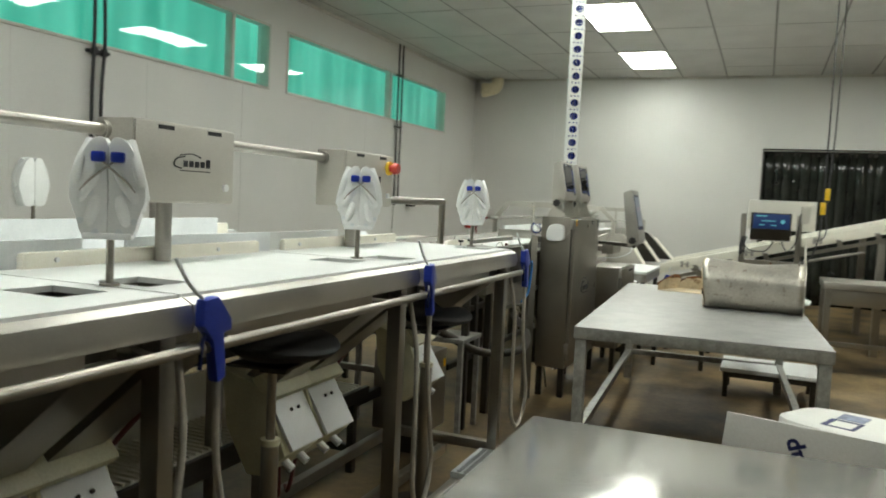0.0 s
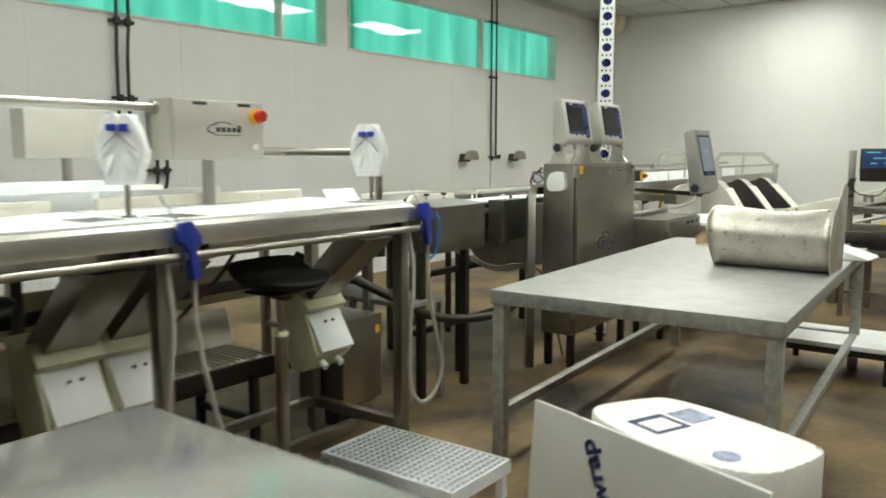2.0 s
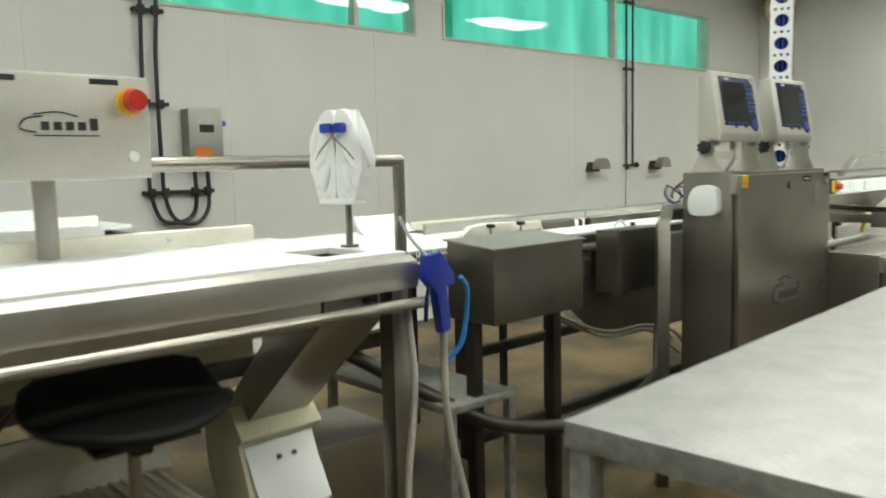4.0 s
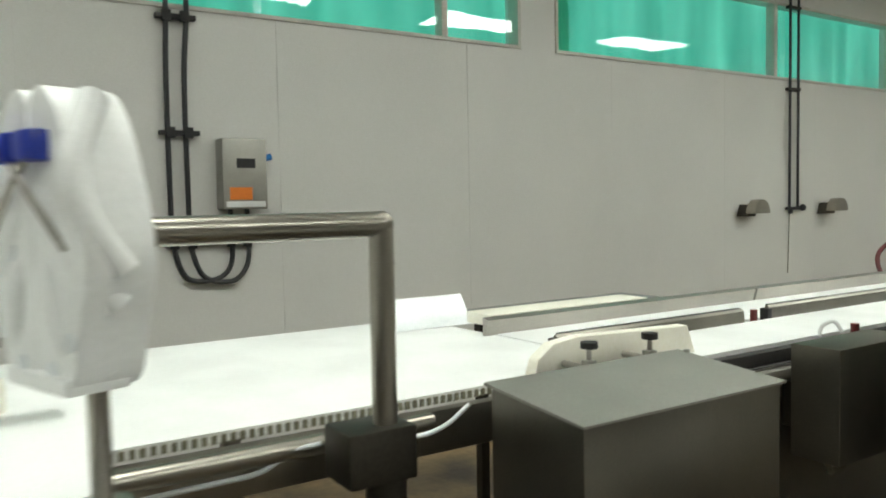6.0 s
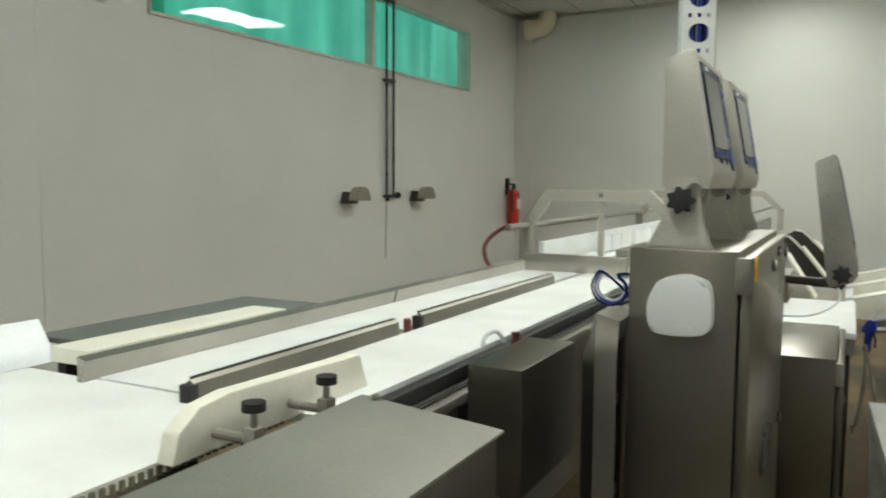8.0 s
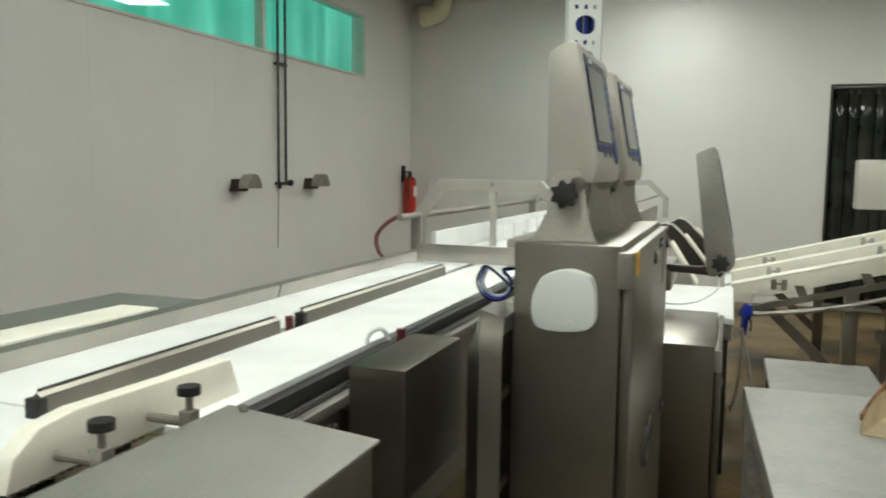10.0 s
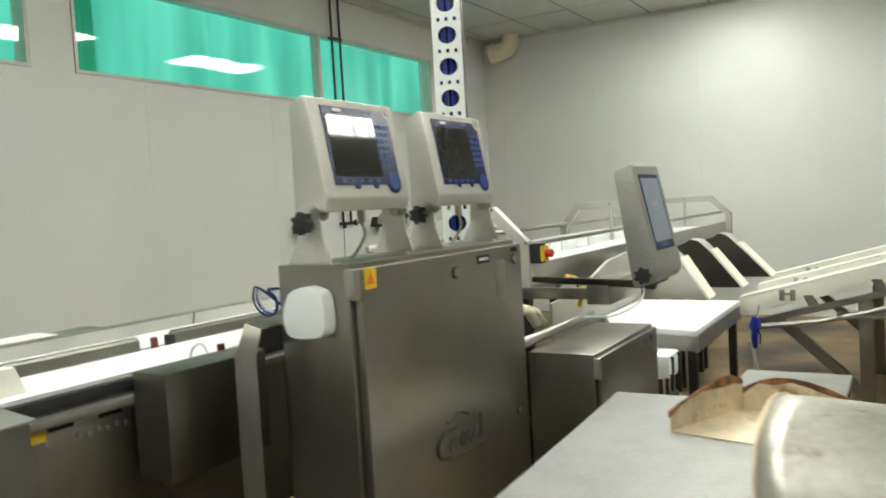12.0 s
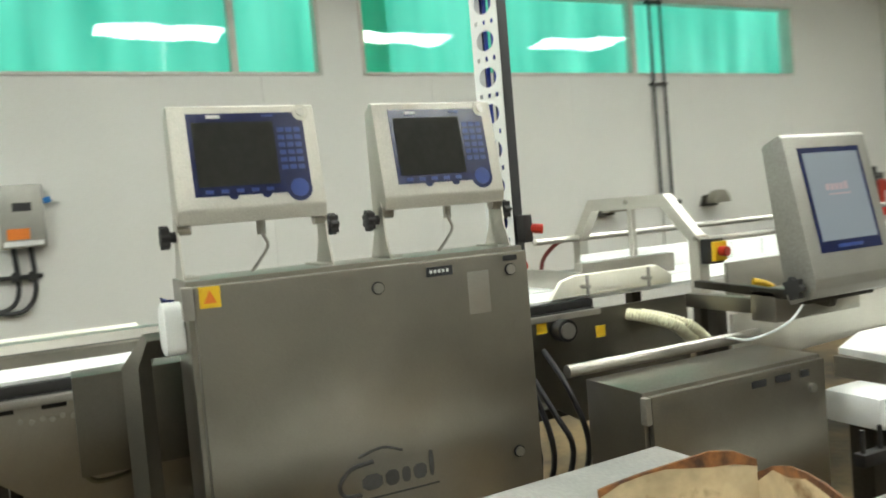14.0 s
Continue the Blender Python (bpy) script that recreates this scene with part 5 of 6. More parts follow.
i_ = thing("inclined_conveyor", (0.9, 10.1, 0), "three-lane inclined conveyor with cream side covers", "conveyor")
XL = 2.6
for k, y in enumerate(LY):
    bm = shape()
    prism(bm, [(-0.21, lane_z(-0.21) - 0.045), (XL, lane_z(XL) - 0.045), (XL, lane_z(XL) + 0.05), (-0.21, lane_z(-0.21) + 0.05)], "y", y - 0.012, y + 0.012, 0.004)
    cover = part("side_cover", bm, IVORY, i_, "ivory plastic side cover")
    bm = shape()
    prism(bm, [(-0.21, lane_z(-0.21) + 0.05), (XL, lane_z(XL) + 0.05), (XL, lane_z(XL) + 0.062), (-0.21, lane_z(-0.21) + 0.062)], "y", y - 0.016, y + 0.10, 0.003)
    part("cover_lip", bm, IVORY, i_)
    bm = shape()
    prism(bm, [(-0.25, lane_z(-0.25) - 0.03), (XL, lane_z(XL) - 0.03), (XL, lane_z(XL) - 0.015), (-0.25, lane_z(-0.25) - 0.015)], "y", y + 0.02, y + 0.52)
    part("belt", bm, HDPE, i_, "white flighted belt")
    x = 0.0
    while x < XL:
        bm = shape()
        for dx in (0, 0.055):
            box(bm, x + dx, x + dx + 0.028, y - 0.019, y - 0.011, lane_z(x) - 0.012, lane_z(x) + 0.050, 0.003)
        box(bm, x + 0.025, x + 0.06, y - 0.018, y - 0.011, lane_z(x) + 0.018, lane_z(x) + 0.030, 0.002)
        part("latch", bm, STEEL_LIGHT, cover)
        x += 0.62
for y in (LY[0] - 0.01, LY[2] + 0.5):
    bm = shape()
    prism(bm, [(-0.1, lane_z(-0.1) - 0.12), (XL, lane_z(XL) - 0.12), (XL, lane_z(XL) - 0.085), (-0.1, lane_z(-0.1) - 0.085)], "y", y - 0.02, y + 0.02)
    part("under_frame", bm, STEEL, i_)
x = 0.15
while x < XL:
    bm = shape()
    prism(bm, [(x, lane_z(x) - 0.09), (x + 0.05, lane_z(x) - 0.09), (x + 0.02, lane_z(x) - 0.02), (x - 0.03, lane_z(x) - 0.02)], "y", LY[0] - 0.018, LY[0] + 0.02)
    part("stay", bm, STEEL, i_)
    x += 0.33
for x, y in ((0.42, LY[0] + 0.05), (0.42, LY[2] + 0.4), (1.85, LY[0] + 0.05), (1.85, LY[2] + 0.4)):
    part("leg", box(shape(), x - 0.035, x + 0.035, y - 0.035, y + 0.035, 0, lane_z(x) - 0.11, 0.004), STEEL, i_)
for y in (LY[0] + 0.05, LY[2] + 0.4):
    bm = shape()
    sweep(bm, [(-0.02, y, lane_z(-0.02) - 0.11), (0.42, y, 0.22)], 0.026, 4, 1, False, True)
    part("brace", bm, STEEL, i_)
part("bracket_plate", box(shape(), 0.28, 0.56, LY[0] - 0.05, LY[0] + 0.1, 0.655, 0.672, 0.003), STEEL_LIGHT, i_)
bm = shape()
sweep(bm, [(-0.1, LY[0] - 0.03, 0.60), (0.3, LY[0] - 0.035, 0.66), (0.9, LY[0] - 0.035, 0.82), (1.7, LY[0] - 0.03, 1.02)], 0.014, 8, 4)
part("cable_tray", bm, STEEL_LIGHT, i_)
g2 = air_gun(0, 0.36)
g2.matrix_world = pose(-0.12, 9.41, 0.44, 0, 0, 40)

# cart with platform scale
SY0 = 8.93
s = thing("scale_cart", (0.86, SY0 + 0.2, 0), "grey steel cart carrying a bench scale", "cart")
part("top_frame", box(shape(), 0.545, 1.205, SY0 - 0.01, SY0 + 0.55, 0.50, 0.55, 0.006), STEEL_SHADED, s)
for x in (0.58, 0.70, 1.05, 1.17):
    for y in (SY0 + 0.03, SY0 + 0.5):
        part("leg", box(shape(), x - 0.02, x + 0.02, y - 0.02, y + 0.02, 0, 0.502, 0.003), STEEL, s)
part("lower_rail", box(shape(), 0.58, 1.17, SY0 + 0.02, SY0 + 0.05, 0.18, 0.215, 0.003), STEEL, s)
q = thing("bench_scale", (0.86, SY0 + 0.25, 0.55), "bench scale with lit blue display on two steel columns", "scale")
part("platform", box(shape(), 0.575, 1.17, SY0 + 0.0, SY0 + 0.5, 0.60, 0.69, 0.012), STEEL_DARK, q)
part("base", box(shape(), 0.62, 1.13, SY0 + 0.04, SY0 + 0.46, 0.55, 0.60, 0.004), BLACK, q)
for x in (0.60, 1.09):
    part("column", box(shape(), x - 0.025, x + 0.025, SY0 + 0.03, SY0 + 0.08, 0.69, 1.34, 0.004), STEEL, q)
bm = shape()
for z in (0.84, 0.70):
    part("cross_bar", box(shape(), 0.625, 1.065, SY0 + 0.035, SY0 + 0.075, z, z + 0.06, 0.004), STEEL, q)
head = part("display_head", prism(shape(), [(SY0 - 0.03, 1.355), (SY0 + 0.10, 1.355), (SY0 + 0.10, 1.09), (SY0 + 0.0, 1.10), (SY0 - 0.035, 1.19)], "x", 0.665, 1.02, 0.006), STEEL_DARK, q)
part("display", box(shape(), 0.685, 1.005, SY0 - 0.042, SY0 - 0.034, 1.205, 1.345, 0.002), LCD, head, "lit blue display")
for x, w_, z in ((0.71, 0.10, 1.32), (0.76, 0.12, 1.275), (0.74, 0.05, 1.235), (0.84, 0.05, 1.235)):
    part("display_mark", box(shape(), x, x + w_, SY0 - 0.0445, SY0 - 0.042, z, z + 0.009), LCD_TEXT, head)
part("display_mark", rod(shape(), (0.945, SY0 - 0.042, 1.275), (0.945, SY0 - 0.045, 1.275), 0.020, 16), LCD_TEXT, head)
for x in (0.87, 0.95):
    part("gland", rod(shape(), (x, SY0 + 0.03, 1.065), (x, SY0 + 0.03, 1.10), 0.014, 10), STEEL_LIGHT, head)
bm = shape()
sweep(bm, [(0.87, SY0 + 0.03, 1.07), (0.80, SY0 - 0.0, 0.99), (0.66, SY0 - 0.0, 1.0), (0.60, SY0 + 0.0, 1.08)], 0.005, 8, 6)
sweep(bm, [(0.95, SY0 + 0.03, 1.07), (1.0, SY0 - 0.0, 1.0), (1.07, SY0 + 0.0, 1.1), (1.09, SY0 + 0.02, 1.3), (1.1, SY0 + 0.02, 1.36)], 0.005, 8, 6)
for k in range(5):
    sweep(bm, [(0.60 + 0.01 * k, SY0 + 0.02, 1.12), (0.58, SY0 - 0.01 - 0.006 * k, 1.03 - 0.02 * k), (0.625, SY0 - 0.01, 0.97 + 0.01 * k), (0.61, SY0 + 0.01, 1.10)], 0.004, 6, 5)
part("cable", bm, CABLE, q, "black looped cables")
part("printer", box(shape(), 1.10, 1.18, SY0 + 0.02, SY0 + 0.10, 1.27, 1.43, 0.008), STEEL_BEAD, q, "small grey side box")
part("yellow_tag", box(shape(), 0.835, 0.865, SY0 + 0.03, SY0 + 0.034, 0.755, 0.78), YELLOW, q)
bx = thing("wall_box", (0.96, 10.95, 1.15), "grey steel box standing behind the inclined lanes", "control box")
part("body", box(shape(), 0.60, 1.33, 10.86, 11.06, 1.16, 1.505, 0.006), STEEL_BEAD, bx)
part("stand", box(shape(), 0.93, 0.99, 11.40, 11.46, 0, 1.2), STEEL_DARK, bx)
part("bracket", box(shape(), 0.93, 0.99, 11.06, 11.46, 1.2, 1.25), STEEL_DARK, bx)
bm = shape()
sweep(bm, [(1.285, 9.05, H), (1.287, 9.06, 2.2), (1.283, 9.05, 1.45), (1.26, 9.03, 1.12), (1.18, 9.0, 0.92), (1.06, 9.0, 0.95)], 0.007, 8, 8)
solid("hanging_cable", bm, CABLE, (1.285, 9.05, 0.92), "black power cable hanging from the ceiling", "cable", "hanging cables")
bm = shape()
sweep(bm, [(1.37, 9.35, H), (1.36, 9.35, 2.2), (1.33, 9.33, 1.45), (1.34, 9.3, 1.2), (1.30, 9.2, 1.12)], 0.007, 8, 8)
solid("hanging_cable", bm, CABLE, (1.37, 9.35, 1.12), "black power cable hanging from the ceiling", "cable", "hanging cables")
for x, y, z in ((1.283, 9.05, 1.36), (1.33, 9.33, 1.50)):
    solid("cable_tag", box(shape(), x - 0.022, x + 0.022, y - 0.02, y + 0.02, z, z + 0.115, 0.004), YELLOW, (x, y, z), "yellow plug tag on a hanging cable", "tag", "cable tags")
# far workbench right of the lanes
fb = thing("far_bench", (1.7, 8.6, 0), "grey steel bench standing beside the scale cart", "bench")
part("top", box(shape(), 1.30, 2.2, 8.45, 9.05, 0.72, 0.78, 0.005), STEEL_LIGHT, fb)
part("drawer_panel", box(shape(), 1.33, 2.17, 8.47, 8.49, 0.58, 0.72, 0.003), STEEL, fb)
for x in (1.34, 2.16):
    for y in (8.49, 9.01):
        part("leg", box(shape(), x - 0.025, x + 0.025, y - 0.025, y + 0.025, 0, 0.722, 0.003), STEEL, fb)
part("stretcher", box(shape(), 1.36, 2.14, 8.475, 8.505, 0.22, 0.26, 0.003), STEEL, fb)

# low white bench behind the big table
lb = thing("low_bench", (0.7, 8.2, 0), "low white topped bench standing on the floor", "bench")
part("top", box(shape(), -0.05, 0.40, 7.75, 8.72, 0.485, 0.51, 0.004), TABLE_STEEL, lb)
for x in (-0.02, 0.37):
    for y in (7.79, 8.68):
        part("leg", box(shape(), x - 0.018, x + 0.018, y - 0.018, y + 0.018, 0, 0.487, 0.003), STEEL_DARK, lb)
lb = thing("low_bench", (0.89, 7.15, 0), "low white plastic topped platform on short steel legs", "platform")
part("top", box(shape(), 0.56, 1.22, 6.89, 7.42, 0.19, 0.22, 0.006), HDPE, lb)
part("apron", box(shape(), 0.58, 1.20, 6.91, 6.93, 0.15, 0.191), STEEL_DARK, lb)
for x in (0.60, 1.18):
    for y in (6.94, 7.38):
        part("leg", box(shape(), x - 0.018, x + 0.018, y - 0.018, y + 0.018, 0, 0.191, 0.003), STEEL_DARK, lb)

# ---- steel tables ----
def steel_table(x0, x1, y0, y1, z, apron, shelf, label, top):
    t = thing("steel_table", ((x0 + x1) / 2, (y0 + y1) / 2, 0), label, "table", "steel tables")
    part("top", box(shape(), x0, x1, y0, y1, z - 0.006, z, 0.002), top, t)
    for q in ((x0, x1, y0, y0 + 0.03), (x0, x1, y1 - 0.03, y1), (x0, x0 + 0.03, y0 + 0.03, y1 - 0.03), (x1 - 0.03, x1, y0 + 0.03, y1 - 0.03)):
        part("apron", box(shape(), *q, z - apron, z - 0.006, 0.004), GALV, t)
    for x in (x0 + 0.035, x1 - 0.035):
        for y in (y0 + 0.035, y1 - 0.035):
            bm = shape()
            box(bm, x - 0.027, x + 0.027, y - 0.027, y + 0.027, 0, z - apron + 0.004, 0.004)
            part("leg", bm, GALV, t)
    for x in (x0 + 0.035, x1 - 0.035):
        part("stretcher", box(shape(), x - 0.02, x + 0.02, y0 + 0.062, y1 - 0.062, shelf, shelf + 0.04, 0.003), GALV, t)
    part("stretcher", box(shape(), x0 + 0.062, x1 - 0.062, y1 - 0.055, y1 - 0.015, shelf, shelf + 0.04, 0.003), GALV, t)
    return t


big_table = steel_table(-0.11, 1.056, 4.724, 7.234, 0.748, 0.06, 0.19, "galvanised steel table with a worn scratched top", TABLE_STEEL)
big_table.rotation_euler.z = radians(3.0)
steel_table(0.262, 1.20, 1.50, 2.88, 0.786, 0.05, 0.19, "stainless steel table with a smooth reflective top", TABLE_SMOOTH)

# sheet-steel drum lying on the table
DXA, DXB, DYC, DR = 0.465, 1.03, 6.075, 0.154
dr = thing("steel_drum", (0.77, DYC, 0.748), "rolled sheet-steel drum lying on its side, stained", "drum")
bm = shape()
n = 40
sec = []
for k in range(15):
    u = k / 14
    x = DXA + (DXB - DXA) * u
    dent = 0.02 * math.exp(-((u - 0.55) / 0.28) ** 2)
    ring = []
    for i in range(n):
        a = 2 * math.pi * i / n
        r = DR * (1 + 0.012 * math.sin(3 * a + 2 * u))
        top = max(0, math.sin(a)) ** 3
        yy = DYC + 1.06 * r * math.cos(a)
        zz = max(0.750, 0.748 + DR * 0.985 + r * math.sin(a) - dent * top)
        ring.append(bm.verts.new((x + 0.012 * math.sin(2 * a) * (1 - u), yy, zz)))
    sec.append(ring)
for a_, b2 in zip(sec, sec[1:]):
    for i in range(n):
        bm.faces.new((a_[i], a_[(i + 1) % n], b2[(i + 1) % n], b2[i]))
body = part("shell", bm, SHEET, dr, "dented rolled sheet shell")
so = body.modifiers.new("thickness", "SOLIDIFY")
so.thickness = 0.004
bm = shape()
ring = []
for i in range(n + 1):
    a = 2 * math.pi * i / n
    r = DR * (1 + 0.012 * math.sin(3 * a))
    ring.append((DXA + 0.012 * math.sin(2 * a), DYC + 1.06 * r * math.cos(a), max(0.753, 0.748 + DR * 0.985 + r * math.sin(a))))
sweep(bm, ring, 0.0032, 6, 1)
part("rim", bm, RUSTED, dr, "rust-stained rolled rim")
bm = shape()
prism(bm, [(DYC - 0.15, 0.752), (DYC + 0.15, 0.752), (DYC + 0.17, 0.92), (DYC + 0.19, 1.15), (DYC + 0.10, 1.175), (DYC - 0.02, 1.09), (DYC - 0.13, 1.03), (DYC - 0.175, 0.93)], "x", DXB, DXB + 0.006, 0.002)
part("end_plate", bm, SHEET, dr, "flat end plate standing above the shell")
for y in (DYC + 0.02, DYC - 0.05):
    lx = 0.83 if y > DYC else 0.99
    bm = shape()
    box(bm, lx, lx + 0.024, y - 0.012, y + 0.014, 1.022, 1.032, 0.003)
    box(bm, lx + 0.006, lx + 0.010, y - 0.010, y + 0.012, 1.029, 1.052, 0.0015)
    part("lug", bm, RUST, dr, "rusty welded lug")

# rust-stained trays behind the drum
tr = thing("sheet_tray", (0.35, 6.95, 0.748), "rust-stained bent sheet-steel tray on the table", "tray")
PA, PB, PC, PD = Vector((0.095, 6.825)), Vector((0.41, 6.765)), Vector((0.535, 7.04)), Vector((0.225, 7.105))


def wall_strip(a, b, heights, thick, base=0.751, drops=None):
    """A thin upright sheet from a to b whose top edge follows the heights."""
    bm = shape()
    d = b - a
    nrm = Vector((-d.y, d.x)).normalized() * thick
    n = len(heights) - 1
    cols = []
    for i, h in enumerate(heights):
        p = a + d * (i / n)
        q = p + nrm
        lo = base + h - drops[i % len(drops)] if drops else base
        h += 0.001 if drops else 0
        cols.append([bm.verts.new((p.x, p.y, lo)), bm.verts.new((p.x, p.y, base + h)), bm.verts.new((q.x, q.y, base + h)), bm.verts.new((q.x, q.y, lo))])
    for u, v in zip(cols, cols[1:]):
        for k in range(4):
            bm.faces.new((u[k], u[(k + 1) % 4], v[(k + 1) % 4], v[k]))
    bm.faces.new(cols[0])
    bm.faces.new(cols[-1][::-1])
    return bm


bm = shape()
prism(bm, [(q.x, q.y) for q in (PA, PB, PC, PD)], "z", 0.749, 0.752)
part("bottom", bm, RUSTED, tr, "stained flat bottom")
part("side_wall", wall_strip(PA, PD, [0.052, 0.066, 0.078, 0.088, 0.098, 0.108, 0.104, 0.085], 0.003), RUSTED, tr, "rusty rising side wall")
part("back_wall", wall_strip(PD, PC, [0.06, 0.085, 0.098, 0.10, 0.095, 0.083, 0.066, 0.045], 0.003), RUSTED, tr, "rusty arched back wall")
part("rust_edge", wall_strip(PA + Vector((0.0, -0.0015)), PD + Vector((0.001, -0.0015)), [0.052, 0.066, 0.078, 0.088, 0.098, 0.108, 0.104, 0.085], 0.006, 0.751, (0.016, 0.005, 0.004, 0.006, 0.018, 0.030, 0.024, 0.012)), RUST, tr, "dark rust eaten edge")
part("rust_edge", wall_strip(PD + Vector((0.0, -0.0015)), PC + Vector((0.0, -0.0015)), [0.06, 0.085, 0.098, 0.10, 0.095, 0.083, 0.066, 0.045], 0.006, 0.751, (0.016, 0.006, 0.020, 0.010, 0.014)), RUST, tr, "dark rust eaten edge")
part("slotted_bar", wall_strip(PB, PC, [0.045, 0.046, 0.046, 0.045], 0.006), STEEL_DARK, tr, "dark slotted bar")
bm = shape()
TM2 = pose(0.47, 6.60, 0.752, 0, 0, 62)
box(bm, 0, 0.30, 0, 0.03, 0, 0.035, 0.008)
solid("rusty_bar", turned(bm, TM2), RUST, (0.5, 6.7, 0.752), "heavily rusted bar lying on the table", "bar")
bm = shape()
TM3 = pose(0.60, 6.62, 0.752, 0, 0, -6)
prism(bm, [(0, 0), (0.5, 0), (0.5, 0.012), (0.33, 0.06), (0.12, 0.075), (0, 0.03)], "y", 0, 0.22, 0.006)
solid("white_bag", turned(bm, TM3), HDPE, (0.8, 6.7, 0.752), "crumpled white plastic sheet on the table", "sheet")

# ---- cartons in front of the table ----
cs = thing("carton_stand", (1.1, 3.95, 0), "small steel stand under the white cartons", "stand")
part("top", box(shape(), 0.80, 1.42, 3.72, 4.22, 0.30, 0.33, 0.004), STEEL, cs)
for x in (0.83, 1.39):
    for y in (3.75, 4.19):
        part("leg", box(shape(), x - 0.018, x + 0.018, y - 0.018, y + 0.018, 0, 0.302, 0.003), STEEL_DARK, cs)
CM = pose(0.716, 3.773, 0.332, 0, 0, -23)
ca = thing("white_carton", (1.10, 3.75, 0.332), "white foam carton with a rounded lid behind a loose printed flap", "carton")
bm = shape()
prism(bm, [(-0.03, 0), (0.73, 0), (0.746, 0.345), (0.0, 0.322)], "y", -0.007, 0.0, 0.002)
part("front_flap", turned(bm, CM), CARTON, ca, "white carton flap with navy print")
bm = shape()
box(bm, 0.19, 0.60, 0.03, 0.30, 0.0, 0.20, 0.02)
part("body", turned(bm, CM), CARTON, ca, "white foam box")
bm = shape()
prism(bm, rounded([(0.13, 0.004), (0.15, 0.22), (0.19, 0.325), (0.60, 0.345), (0.665, 0.30), (0.672, 0.004)], 3), "z", 0.195, 0.335, 0.018)
part("lid", turned(bm, CM), CARTON, ca, "rounded white foam lid")
# navy lettering that runs up the flap


def lettering(text, size, depth):
    """Built-in letters as a mesh in the plane across y, read from the south."""
    cu = bpy.data.curves.new("letters", "FONT")
    cu.body, cu.size, cu.extrude, cu.offset, cu.resolution_u = text, size, depth, size * 0.030, 3
    tmp = bpy.data.objects.new("letters", cu)
    me = bpy.data.meshes.new_from_object(tmp)
    bpy.data.objects.remove(tmp)
    bm = bmesh.new()
    bm.from_mesh(me)
    bpy.data.meshes.remove(me)
    return turned(bm, Matrix.Rotation(radians(90), 4, "X"))


LM = CM @ pose(0.305, -0.0085, 0.141, 0, -114, 0)
part("print", turned(lettering("wrap", 0.080, 0.001), LM), INKBLUE, ca, "navy printed word")
for k, (hgt, wid) in enumerate(((0.050, 0.026), (0.050, 0.030), (0.050, 0.024))):
    bm = shape()
    x = -0.04 - 0.038 * k
    prism(bm, [(x - wid / 2, 0), (x + wid / 2, 0), (x + wid / 2, hgt - 0.012), (x + wid / 2 - 0.012, hgt), (x - wid / 2, hgt)], "y", -0.001, 0.001)
    part("print", turned(bm, LM), INKBLUE, ca, "navy printed mark")
for q0, q1, r0, r1 in ((0.285, 0.303, 0.06, 0.17), (0.375, 0.388, 0.06, 0.17), (0.303, 0.375, 0.06, 0.072), (0.303, 0.375, 0.158, 0.17)):
    part("print", turned(box(shape(), q0, q1, r0, r1, 0.335, 0.3365), CM), INKBLUE, ca, "navy printed emblem")
part("print", turned(box(shape(), 0.292, 0.378, 0.185, 0.27, 0.335, 0.3365), CM), GREYPRINT, ca, "faded grey-blue print")
part("print", turned(rod(shape(), (0.56, 0.09, 0.335), (0.56, 0.09, 0.3365), 0.03, 24), CM), GREYPRINT, ca, "round pale blue stamp")

bm = shape()
sweep(bm, [(-0.245, Y_END + 0.075, 1.06), (-0.25, Y_END + 0.10, 1.03), (-0.255, Y_END + 0.10, 0.96), (-0.26, Y_END + 0.085, 0.90), (-0.28, Y_END + 0.05, 0.86)], 0.006, 8, 6)
solid("blue_air_tube", bm, BLUEHOSE, (-0.25, Y_END + 0.08, 0.86), "short bright blue air tube at the table end", "tube")

# floor grating and small stand under the line
gr = thing("floor_grating", (-0.1, 4.24, 0), "raised pale plastic grating step on the floor", "grating")
for k in range(20):
    part("bar", box(shape(), -0.40 + 0.031 * k, -0.394 + 0.031 * k, 4.06, 4.42, 0.13, 0.15), MILKY, gr)
for k in range(11):
    part("cross_bar", box(shape(), -0.40, 0.22, 4.09 + 0.030 * k, 4.095 + 0.030 * k, 0.136, 0.151), MILKY, gr)
bm = shape()
box(bm, -0.41, -0.40, 4.05, 4.43, 0.10, 0.152)
box(bm, 0.22, 0.23, 4.05, 4.43, 0.10, 0.152)
box(bm, -0.40, 0.22, 4.05, 4.06, 0.10, 0.152)
box(bm, -0.40, 0.22, 4.42, 4.43, 0.10, 0.152)
part("frame", bm, MILKY, gr)
for x in (-0.38, 0.20):
    for y in (4.07, 4.41):
        part("leg", box(shape(), x - 0.015, x + 0.015, y - 0.015, y + 0.015, 0, 0.101), MILKY, gr)

st = thing("step_stand", (-1.0, 5.12, 0), "small grey steel stand under the belt end", "stand")
part("top", box(shape(), -1.42, -0.73, 4.99, 5.30, 0.53, 0.555, 0.004), GALV, st)
for x in (-1.40, -0.75):
    for y in (5.01, 5.28):
        part("leg", box(shape(), x - 0.014, x + 0.014, y - 0.014, y + 0.014, 0, 0.531), GALV, st)
bm = shape()
sweep(bm, [(-1.25, 4.7, 0.80), (-1.05, 4.85, 0.70), (-0.85, 5.0, 0.58), (-0.70, 5.2, 0.46), (-0.55, 5.5, 0.44), (-0.65, 6.0, 0.46), (-0.9, 6.5, 0.5)], 0.024, 12, 7)
